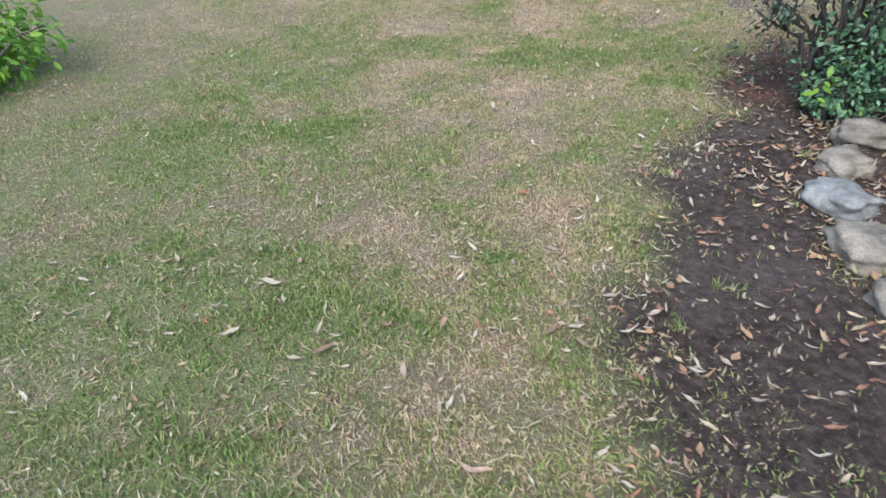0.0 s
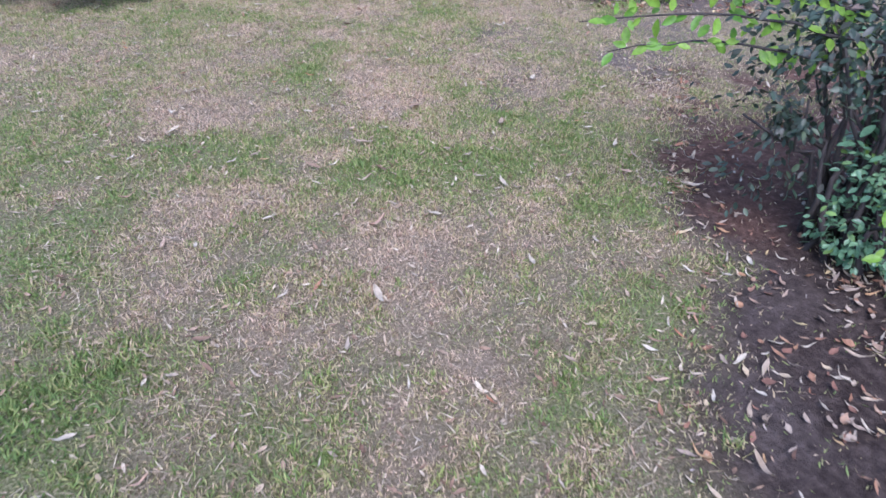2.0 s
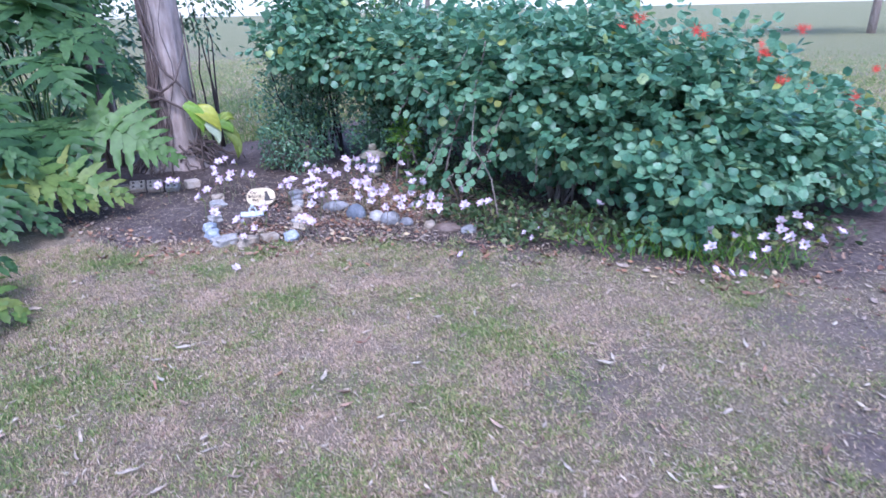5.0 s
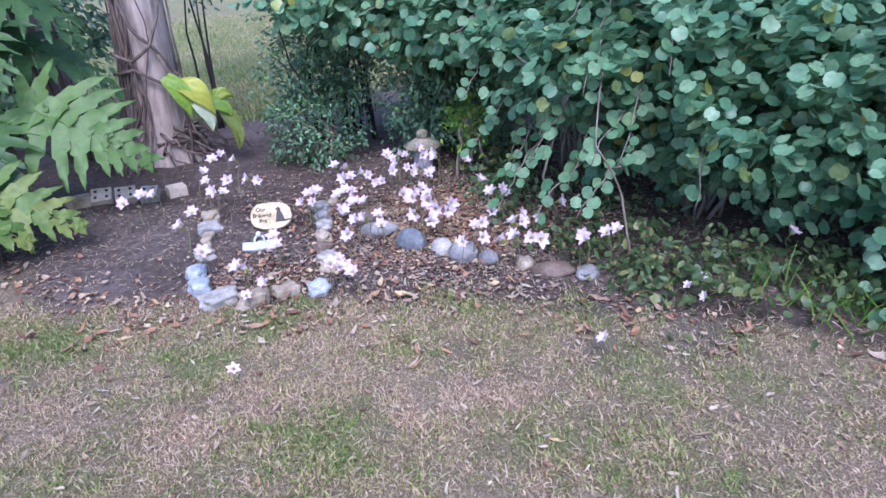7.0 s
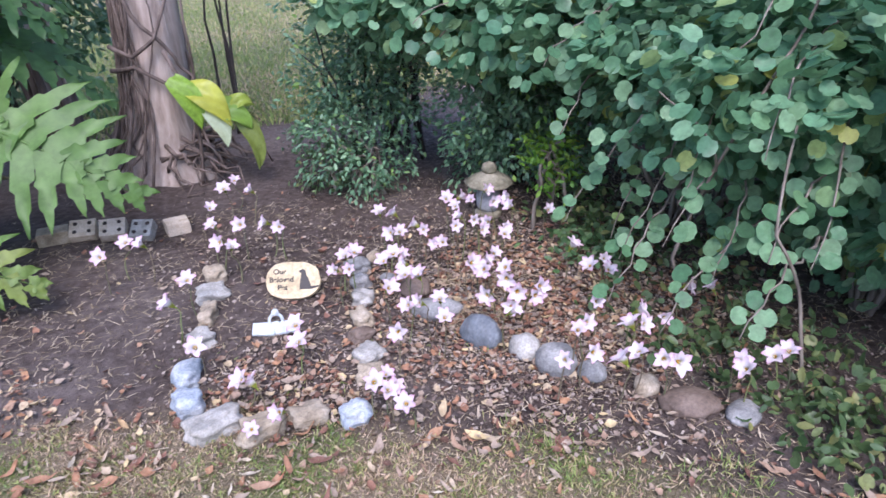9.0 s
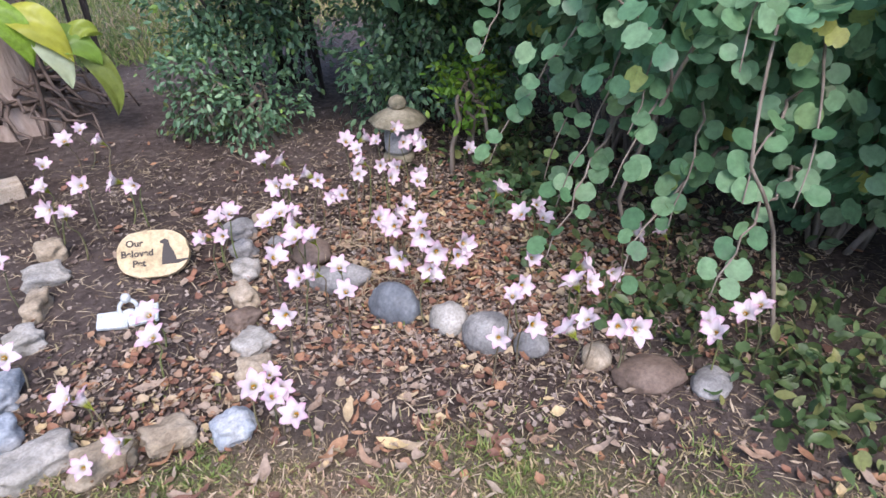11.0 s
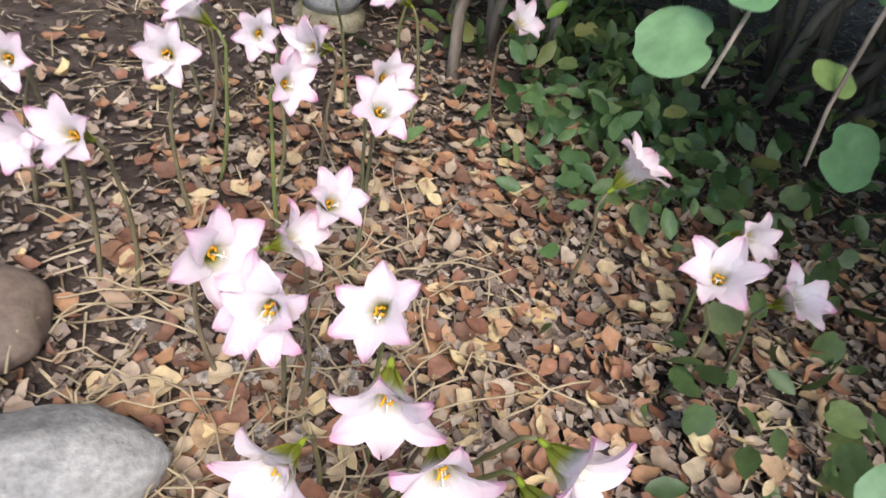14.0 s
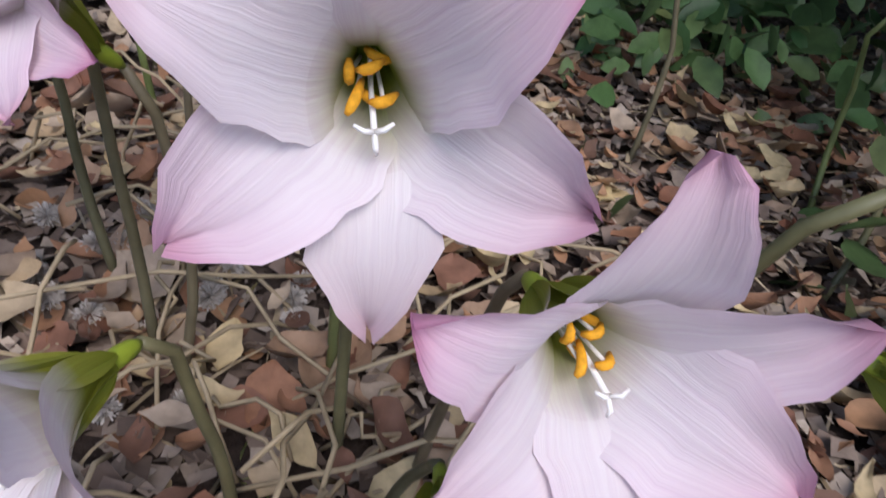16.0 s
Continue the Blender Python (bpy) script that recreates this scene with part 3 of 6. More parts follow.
def build_grass():
    """Short turf: thin where the soil is bare, absent in the beds, denser along the walk."""
    rng = np.random.default_rng(5)
    n = 1250000
    x, y = rng.normal(0.3, 1.75, n), rng.uniform(-0.3, 9.2, n)
    tuft = 0.5 + 0.6 * wave(x, y, 9.0, 0.7) + 0.35 * wave(x, y, 1.2, 1.4)
    stray = np.clip(2.0 * spots(x, y, LUSH), 0, 1) + 0.35 * smooth01(0.1, 0.5, wave(x, y, 2.5, 9.0)) * smooth01(9.5, 9.0, y) * smooth01(1.6, 1.0, np.abs(x - 0.4))
    keep = (1 - in_bed(x, y) * np.clip(1 - 0.6 * stray, 0, 1)) * (1 - in_mulch(x, y) * np.clip(0.985 - 0.5 * stray, 0, 1)) * (1 - 0.9 * in_bare(x, y)) * np.clip(0.45 + 0.55 * tuft, 0.08, 1)
    keep *= np.where((x < -4.4) | (x > 4.8), 0.0, 0.85)
    ok = rng.random(n) < keep
    x, y, tuft = x[ok], y[ok], tuft[ok]
    n = len(x)
    P = np.stack([x, y, gz(x, y) - 0.002], axis=1)
    R = turns(n, rng, None, 0.75)
    dry = dryness(x, y)
    long = rng.uniform(0.01, 0.03, n) * (0.7 + 0.6 * np.clip(tuft, 0, 1)) * (1.15 - 0.4 * dry)
    S = np.stack([rng.uniform(0.0024, 0.0056, n), long, long], axis=1)
    g = soup("grass", THIN_V, THIN_F, P, R, S, M_GRASS)
    at = g.data.attributes.new("dry", "FLOAT", "POINT")
    at.data.foreach_set("value", np.repeat(dry, len(THIN_V)))
    return tagged(g, "short patchy lawn grass, part green and part straw-dry", "grass", kind="stuff")


build_grass()


def build_tufts():
    """Longer green tufts standing where the turf is lush, and weeds in the soil beside it."""
    rng = np.random.default_rng(15)
    px, py = [], []
    for cx, cy, r, k in LUSH + ((0.51, 1.14, 0.05, 0.5), (0.71, 1.32, 0.06, 0.5), (0.27, 0.93, 0.06, 0.6), (0.75, 2.2, 0.08, 0.4), (1.3, 3.0, 0.08, 0.4), (1.5, 2.3, 0.05, 0.3)):
        for c in range(max(2, int(14 * k * r / 0.15))):
            a, b = cx + rng.normal(0, 0.6 * r), cy + rng.normal(0, 0.6 * r)
            m = int(rng.integers(9, 26))
            px.append(a + rng.normal(0, 0.014, m))
            py.append(b + rng.normal(0, 0.014, m))
    x, y = np.concatenate(px), np.concatenate(py)
    n = len(x)
    long = rng.uniform(0.025, 0.055, n)
    S = np.stack([rng.uniform(0.003, 0.006, n), long * 1.2, long], axis=1)
    g = soup("grass_tuft", BLADE_V, BLADE_F, np.stack([x, y, gz(x, y) - 0.002], axis=1), turns(n, rng, None, 0.55), S, M_GRASS)
    at = g.data.attributes.new("dry", "FLOAT", "POINT")
    at.data.foreach_set("value", np.repeat(np.clip(rng.normal(0.15, 0.12, n), 0, 1), len(BLADE_V)))
    tagged(g, "fresh green tufts of longer grass and weeds in the lawn", "grass", kind="stuff")


build_tufts()


def build_straw():
    """Dead thatch lying flat on the lawn and in the beds."""
    rng = np.random.default_rng(6)
    n = 130000
    x, y = rng.uniform(-3.2, 4.6, n), rng.uniform(-0.2, 10.6, n)
    ok = rng.random(n) < (0.43 + 0.32 * wave(x, y, 2.0, 3.3) + 0.2 * in_bed(x, y)) * (1 - 0.985 * in_mulch(x, y))
    x, y = x[ok], y[ok]
    n = len(x)
    P = np.stack([x, y, gz(x, y) + rng.uniform(0.002, 0.012, n)], axis=1)
    R = turns(n, rng, None, 0.12)
    S = np.stack([rng.uniform(0.0018, 0.004, n), rng.uniform(0.02, 0.07, n), np.full(n, 0.006)], axis=1)
    v = [(-0.5, 0, 0), (0.5, 0, 0), (0.45, 0.5, 0.5), (-0.45, 0.5, 0.5), (0, 1, 0)]
    g = soup("straw_litter", v, BLADE_F, P, R, S, M_STRAW)
    return tagged(g, "dead grass straw lying over lawn and soil", "straw", kind="stuff")


build_straw()


def build_far_grass():
    """Longer, greener grass of the open lawn beyond the tree and the hedge."""
    rng = np.random.default_rng(9)
    n = 150000
    y = 12.4 + 17 * rng.random(n) ** 1.6
    x = rng.uniform(-0.35, 1.0, n) * (y - 4.0) * 0.9
    x = np.where(rng.random(n) < 0.25, rng.uniform(5.0, 14.0, n), x)
    y = np.where(x > 5, rng.uniform(6.5, 20.0, n), y)
    ok = rng.random(n) < (1 - in_bed(x, y)) * 0.9
    x, y = x[ok], y[ok]
    n = len(x)
    long = rng.uniform(0.04, 0.09, n)
    S = np.stack([rng.uniform(0.008, 0.016, n), long, long], axis=1)
    g = soup("meadow_grass", THIN_V, THIN_F, np.stack([x, y, gz(x, y)], axis=1), turns(n, rng, None, 0.45), S, M_GRASS)
    at = g.data.attributes.new("dry", "FLOAT", "POINT")
    at.data.foreach_set("value", np.repeat(np.clip(0.28 + 0.3 * wave(x, y, 0.5, 1.0), 0, 1), len(THIN_V)))
    tagged(g, "longer light-green grass of the open lawn behind the tree", "grass", kind="stuff")


build_far_grass()


def build_litter():
    rng = np.random.default_rng(7)
    # dense leaf litter of the flower bed
    n = 100000
    x, y = rng.uniform(-0.8, 4.6, n), rng.uniform(6.0, 10.9, n)
    front = np.interp(x, BED_X, BED_Y)
    heart = 1.4 * np.exp(-(((x - 2.0) / 0.62) ** 2 + ((y - 8.95) / 0.6) ** 2)) + 0.9 * np.exp(-(((x - 0.82) / 0.3) ** 2 + ((y - 8.88) / 0.2) ** 2)) + 0.4 * np.exp(-(((y - front) / 0.2) ** 2)) * np.clip(0.5 + 0.9 * wave(x, y, 3.0, 1.3), 0, 1)
    dens = np.clip(heart, 0, 1) * (0.7 + 0.4 * wave(x, y, 5.0, 0.3)) + 0.015 * in_bed(x, y)
    dens *= smooth01(-0.45, 0.0, y - front)
    ok = rng.random(n) < dens * (1 - 0.75 * smooth01(8.7, 8.4, y))
    x, y = x[ok], y[ok]
    kinds = rng.integers(0, len(DRY), len(x))
    for k in range(len(DRY)):
        s = kinds == k
        m = int(s.sum())
        P = np.stack([x[s], y[s], gz(x[s], y[s]) + rng.uniform(0.003, 0.022, m)], axis=1)
        S = rng.uniform(0.014, 0.041, m)
        tagged(soup("leaf_litter", DRY[k][0], DRY[k][1], P, turns(m, rng, None, 0.26), S, M_LITTER), "brown and russet dry leaf litter on the flower bed", "leaf litter", kind="stuff")
    # longer brown leaves along the front of the bed, lying in the grass
    n = 5200
    x, y = rng.uniform(-0.6, 4.4, n), rng.uniform(5.8, 9.0, n)
    e = np.interp(x, BED_X, BED_Y)
    ok = rng.random(n) < np.exp(-(((y - e + 0.12) / 0.26) ** 2)) * np.clip(0.4 + 0.85 * wave(x, y, 3.4, 6.0), 0, 1)
    x, y = x[ok], y[ok]
    kinds = rng.integers(0, 4, len(x))
    for k in range(4):
        s = kinds == k
        m = int(s.sum())
        tv, tf = GUM[k] if k < 3 else DRY[0]
        P = np.stack([x[s], y[s], gz(x[s], y[s]) + rng.uniform(0.006, 0.022, m)], axis=1)
        S = rng.uniform(0.035, 0.095, m)[:, None] * np.array([1.5, 1.0, 1.2]) * (1.0 if k < 3 else 0.5)
        tagged(soup("front_leaf_litter", tv, tf, P, turns(m, rng, None, 0.22), S, M_LITTER), "long russet leaves along the bed's front edge", "leaf litter", kind="stuff")
    # mulch of the shrub bed beside the lawn
    n = 15000
    x, y = rng.uniform(-0.2, 3.2, n), rng.uniform(0.2, 5.0, n)
    edge = np.interp(y, MUL_Y, MUL_X)
    clump = np.clip(0.5 + 0.8 * wave(x, y, 4.5, 3.7), 0, 1)
    dens = 1.0 * clump * smooth01(0.9, 1.3, x) * smooth01(3.1, 2.6, y) * in_mulch(x, y) + 0.42 * clump * np.exp(-((x - edge - 0.08) / 0.2) ** 2) + 0.06 * in_mulch(x, y)
    ok = rng.random(n) < dens
    x, y = x[ok], y[ok]
    kinds = rng.integers(0, 6, len(x)) if len(x) else np.zeros(0, int)
    for k in range(6):
        s = kinds == k
        m = int(s.sum())
        tv, tf = (DRY[k] if k < 3 else GUM[k - 3])
        P = np.stack([x[s], y[s], gz(x[s], y[s]) + rng.uniform(0.004, 0.018, m)], axis=1)
        S = rng.uniform(0.02, 0.046, m) * (1.0 if k < 3 else 1.5)
        tagged(soup("leaf_mulch", tv, tf, P, turns(m, rng, None, 0.25), S, M_LITTER if k < 4 else M_GUM), "dry leaf mulch on dark soil by the shrubs", "leaf litter", kind="stuff")
    # chips, bark and crumbs on the bare soil of both beds
    n = 46000
    x, y = rng.uniform(-1.2, 4.4, n), rng.uniform(0.0, 13.5, n)
    ok = rng.random(n) < 0.26 * in_bed(x, y) + 0.13 * in_mulch(x, y) + 0.25 * in_bare(x, y)
    x, y = x[ok], y[ok]
    m = len(x)
    P = np.stack([x, y, gz(x, y) + rng.uniform(0.001, 0.008, m)], axis=1)
    S = rng.uniform(0.008, 0.026, m)[:, None] * np.stack([rng.uniform(0.4, 1.2, m), np.ones(m), np.ones(m)], axis=1)
    tagged(soup("soil_debris", DRY[2][0], DRY[2][1], P, turns(m, rng, None, 0.4), S, M_DEBRIS), "bark chips and crumbs scattered on bare soil", "debris", kind="stuff")
    # crumbled leaf filling the gaps of the litter
    n = 90000
    x, y = rng.uniform(0.3, 3.2, n), rng.uniform(8.0, 10.4, n)
    dens = 1.5 * np.exp(-(((x - 1.95) / 0.52) ** 2 + ((y - 9.0) / 0.5) ** 2)) + 0.35 * np.exp(-(((x - 0.8) / 0.3) ** 2 + ((y - 8.85) / 0.28) ** 2)) + 0.06
    ok = rng.random(n) < np.clip(dens, 0, 1) * in_bed(x, y)
    x, y = x[ok], y[ok]
    m = len(x)
    P = np.stack([x, y, gz(x, y) + rng.uniform(0.001, 0.012, m)], axis=1)
    S = rng.uniform(0.006, 0.02, m)[:, None] * np.stack([rng.uniform(0.25, 0.9, m), np.ones(m), np.ones(m)], axis=1)
    chip = [(-0.5, -0.4, 0.12), (0.45, -0.5, 0.05), (0.1, 0.0, -0.05), (0.5, 0.4, 0.16), (-0.4, 0.5, 0.02)]
    tagged(soup("leaf_crumbs", chip, [(0, 1, 2), (1, 3, 2), (2, 3, 4), (0, 2, 4)], P, turns(m, rng, None, 0.35), S, M_CRUMB), "crumbled grey-brown leaf mould under the lilies", "leaf litter", kind="stuff")
    # small tan fragments all over the lawn
    n = 21000
    x, y = rng.normal(0.4, 1.7, n), rng.uniform(-0.2, 8.6, n)
    ok = rng.random(n) < (0.6 + 0.5 * wave(x, y, 2.2, 8.0)) * (1 - 0.9 * in_mulch(x, y))
    x, y = x[ok], y[ok]
    m = len(x)
    P = np.stack([x, y, gz(x, y) + rng.uniform(0.004, 0.018, m)], axis=1)
    S = rng.uniform(0.014, 0.042, m)[:, None] * np.stack([rng.uniform(0.5, 1.3, m), np.ones(m), np.ones(m)], axis=1)
    tagged(soup("lawn_debris", GUM[1][0], GUM[1][1], P, turns(m, rng, None, 0.3), S, M_BITS), "tan leaf fragments scattered through the lawn", "debris", kind="stuff")
    # pale gum leaves strewn over the lawn
    n = 2200
    x, y = rng.uniform(-3.4, 4.4, n), rng.uniform(-0.2, 9.0, n)
    ok = rng.random(n) < 0.55 + 0.35 * wave(x, y, 1.6, 5.0)
    x, y = x[ok], y[ok]
    kinds = rng.integers(0, 3, len(x))
    for k in range(3):
        s = kinds == k
        m = int(s.sum())
        P = np.stack([x[s], y[s], gz(x[s], y[s]) + rng.uniform(0.012, 0.024, m)], axis=1)
        tagged(soup("gum_leaf_litter", GUM[k][0], GUM[k][1], P, turns(m, rng, None, 0.2), rng.uniform(0.025, 0.07, m), M_GUM), "pale narrow gum leaves strewn on the lawn", "leaf litter", kind="stuff")


build_litter()


def leaf_mesh(name, shape, material):
    me = bpy.data.meshes.new(name)
    me.from_pydata([tuple(v) for v in shape[0]], [], [tuple(f) for f in shape[1]])
    me.polygons.foreach_set("use_smooth", [True] * len(me.polygons))
    me.materials.append(material)
    me.update()
    return me


def build_single_leaves():
    """The larger fallen leaves, one by one, in the bed by the lilies and along the lawn."""
    rng = np.random.default_rng(8)
    meshes = [leaf_mesh("dry_leaf", s, M_LITTER_ONE) for s in DRY]
    gums = [leaf_mesh("fallen_gum_leaf", s, M_GUM_ONE) for s in GUM]
    made = 0
    while made < 250:
        x, y = rng.uniform(1.6, 2.4), rng.uniform(8.75, 9.45)
        made += 1
        ob = new("dry_leaf", meshes[rng.integers(0, 6)])
        s = rng.uniform(0.02, 0.04)
        ob.matrix_basis = Matrix.Translation((x, y, gzf(x, y) + rng.uniform(0.012, 0.026))) @ Euler(tuple(rng.normal(0, 0.3, 2)) + (rng.uniform(0, 6.3),)).to_matrix().to_4x4() @ Matrix.Scale(s, 4)
        tagged(ob, "curled brown dry leaf on the flower bed", "leaf", "fallen leaves by the lilies")
    for k in range(110):
        x, y = rng.uniform(-1.6, 2.6), rng.uniform(0.4, 8.2)
        ob = new("fallen_gum_leaf", gums[k % 3])
        s = rng.uniform(0.05, 0.11)
        ob.matrix_basis = Matrix.Translation((x, y, gzf(x, y) + 0.024)) @ Euler((rng.normal(0, 0.12), rng.normal(0, 0.12), rng.uniform(0, 6.3))).to_matrix().to_4x4() @ Matrix.Scale(s, 4)
        tagged(ob, "dry fallen gum leaf on the lawn", "leaf", "fallen gum leaves")


# ---- stones ----
def stone_shape(sx, sy, sz, seed, rough=0.16, square=0.0):
    bm = bmesh.new()
    bmesh.ops.create_icosphere(bm, subdivisions=4, radius=1.0)
    off = Vector((seed * 3.7, seed * 1.3, seed * 2.1))
    for v in bm.verts:
        p = v.co.copy()
        if square:
            m = max(abs(p.x), abs(p.y), abs(p.z))
            p = p.lerp(p / m * 0.82, square)
        d = 1 + rough * noise.noise(p * 1.3 + off) + rough * 0.45 * noise.noise(p * 3.1 + off) + 0.03 * noise.noise(p * 9 + off)
        v.co = Vector((p.x * sx * d, p.y * sy * d, p.z * sz * d))
    me = bpy.data.meshes.new("stone")
    bm.to_mesh(me)
    bm.free()
    me.polygons.foreach_set("use_smooth", [True] * len(me.polygons))
    return me


def stone(x, y, sx, sy, sz, material, seed, label, group, rz=0.0, square=0.0, rough=0.2, tilt=0.0, sink=0.48):
    ob = part("border_stone", stone_shape(sx, sy, sz, seed, rough, square), material)
    ob.matrix_basis = pose(x, y, gzf(x, y) + sz * (1 - sink), tilt, tilt * 0.4, rz)
    return tagged(ob, label, "stone", group)


RING = "stones edging the pet's grave"
grave = [
    (0.63, 9.74, 0.055, 0.06, 0.05, M_STONE_TAN, 10), (0.60, 9.58, 0.085, 0.06, 0.04, M_STONE_PALE, 5), (0.57, 9.42, 0.04, 0.085, 0.045, M_STONE_TAN, -15),
    (0.53, 9.25, 0.06, 0.06, 0.045, M_STONE_PALE, 20), (0.47, 9.06, 0.055, 0.085, 0.055, M_STONE_MARBLE, -12), (0.46, 8.89, 0.06, 0.07, 0.06, M_STONE_MARBLE, 8),
    (0.53, 8.755, 0.105, 0.06, 0.05, M_STONE_PALE, 14), (0.68, 8.695, 0.095, 0.062, 0.05, M_STONE_TAN, 5), (0.835, 8.69, 0.08, 0.055, 0.045, M_STONE_TAN, 8), (0.985, 8.63, 0.065, 0.055, 0.055, M_STONE_MARBLE, 0),
    (1.27, 9.57, 0.07, 0.06, 0.05, M_STONE_GREY, 10), (1.24, 9.43, 0.05, 0.05, 0.045, M_STONE_GREY, 40), (1.21, 9.3, 0.055, 0.05, 0.045, M_STONE_PALE, -30),
    (1.165, 9.165, 0.045, 0.07, 0.04, M_STONE_TAN, 4), (1.13, 9.06, 0.065, 0.04, 0.035, M_STONE_BROWN, 12), (1.12, 8.94, 0.07, 0.06, 0.035, M_STONE_PALE, 30), (1.095, 8.82, 0.06, 0.055, 0.04, M_STONE_TAN, -20),
]
NAMES = {M_STONE_TAN: "tan weathered sandstone border stone on soil", M_STONE_GREY: "grey rounded border stone on soil", M_STONE_PALE: "pale chalky border stone on soil",
         M_STONE_BLUE: "smooth blue-grey river stone on soil", M_STONE_MARBLE: "pale blue-white marbled border stone on soil", M_STONE_BROWN: "smooth brown river stone in leaf litter"}
for k, (x, y, sx, sy, sz, m, rz) in enumerate(grave):
    stone(x, y, sx * 0.92, sy * 0.92, sz * 0.9, m, k + 1, NAMES[m], RING, rz, 0.6 if m in (M_STONE_TAN, M_STONE_PALE) else 0.3, 0.32)
row = [
    (1.48, 9.1, 0.118, 0.066, 0.06, M_STONE_GREY, -22), (1.585, 8.885, 0.082, 0.105, 0.075, M_STONE_BLUE, 25), (1.705, 8.73, 0.07, 0.075, 0.06, M_STONE_PALE, 10),
    (1.765, 8.6, 0.085, 0.088, 0.065, M_STONE_GREY, 35), (1.86, 8.5, 0.06, 0.06, 0.045, M_STONE_GREY, 0), (1.45, 9.29, 0.08, 0.08, 0.05, M_STONE_BROWN, 0),
    (2.08, 8.22, 0.12, 0.085, 0.045, M_STONE_BROWN, -20), (2.2, 8.1, 0.07, 0.06, 0.04, M_STONE_GREY, 10), (1.38, 9.67, 0.045, 0.04, 0.03, M_STONE_TAN, 0), (1.37, 9.44, 0.04, 0.035, 0.025, M_STONE_GREY, 0), (2.0, 8.36, 0.06, 0.05, 0.04, M_STONE_TAN, 30),
]
for k, (x, y, sx, sy, sz, m, rz) in enumerate(row):
    stone(x, y, sx * 0.9, sy * 0.9, sz * 0.95, m, k + 31, NAMES[m], "stones edging the lily bed", rz, 0.0, 0.14)
side = [(1.82, 2.38, 0.18, 0.12, 0.07, M_ROCK, -20), (1.57, 2.13, 0.13, 0.1, 0.06, M_ROCK, 15), (1.39, 1.84, 0.12, 0.15, 0.06, M_STONE_GREY, 20), (1.31, 1.5, 0.12, 0.15, 0.07, M_ROCK, -10), (1.28, 1.15, 0.13, 0.15, 0.07, M_ROCK, 10)]
for k, (x, y, sx, sy, sz, m, rz) in enumerate(side):
    stone(x, y, sx, sy, sz, m, k + 61, "large flat sandstone rock edging the shrub bed" if m is M_ROCK else "large flat grey rock edging the shrub bed", "rocks edging the shrub bed", rz, 0.7, 0.32)
stone(5.47, 5.95, 0.17, 0.13, 0.1, M_ROCK, 71, "brown rock on bare soil by the hedge", "rocks by the hedge")
stone(5.06, 5.52, 0.15, 0.13, 0.09, M_STONE_BROWN, 72, "dark brown rock on bare soil by the hedge", "rocks by the hedge")


# ---- memorial sign, plaque, bricks, lantern ----
def slab(outline, depth, bevel=0.006):
    bm = bmesh.new()
    f = bm.faces.new([bm.verts.new((x, y, 0)) for x, y in outline])
    top = bmesh.ops.extrude_face_region(bm, geom=[f])
    bmesh.ops.translate(bm, verts=[v for v in top["geom"] if isinstance(v, bmesh.types.BMVert)], vec=(0, 0, depth))
    bmesh.ops.recalc_face_normals(bm, faces=bm.faces)
    if bevel:
        bmesh.ops.bevel(bm, geom=list(bm.edges), offset=bevel, segments=2, affect="EDGES", profile=0.6)
    me = bpy.data.meshes.new("slab")
    bm.to_mesh(me)
    bm.free()
    return me


def text_mesh(body, size):
    cu = bpy.data.curves.new("lettering", "FONT")
    cu.body, cu.size, cu.extrude, cu.align_x, cu.align_y = body, size, 0.0008, "CENTER", "CENTER"
    cu.offset = 0.0009
    ob = bpy.data.objects.new("lettering", cu)
    me = bpy.data.meshes.new_from_object(ob)
    bpy.data.objects.remove(ob)
    return me


def memorial_sign():
    x, y = 0.93, 9.43
    s = thing("memorial_sign", x, y, gzf(x, y) - 0.01, "cream stone pet memorial sign with black lettering, leaning back on soil", "sign")
    s.matrix_basis = pose(x, y, gzf(x, y) - 0.005, 48, 0, -19)
    rng = np.random.default_rng(3)
    pts = []
    for k in range(26):
        a = 2 * math.pi * k / 26
        c, d = math.cos(a), math.sin(a)
        r = 1 / (abs(c) ** 2.5 + abs(d) ** 2.5) ** (1 / 2.5) * (1 + rng.normal(0, 0.012))
        pts.append((0.12 * r * c, 0.086 + 0.085 * r * d))
    part("tablet", slab(pts, 0.03, 0.005), M_SIGN, s)
    for word, wx, wy in (("Our", -0.058, 0.124), ("Beloved", -0.05, 0.088), ("Pet", -0.045, 0.052)):
        o = part("lettering", text_mesh(word, 0.033), M_INK, s, "black painted lettering")
        o.matrix_basis = pose(wx, wy, 0.0315)
    blob = [(0.02, 0.05), (0.085, 0.05), (0.125, 0.062), (0.124, 0.068), (0.08, 0.066), (0.07, 0.1), (0.055, 0.128), (0.05, 0.152), (0.036, 0.16), (0.016, 0.15), (0.018, 0.142), (0.03, 0.138), (0.024, 0.1)]
    o = part("silhouette", slab(blob, 0.001, 0), M_INK, s, "plain black painted silhouette")
    o.matrix_basis = pose(0.012, 0, 0.0306) @ Matrix.Scale(0.84, 4)


memorial_sign()


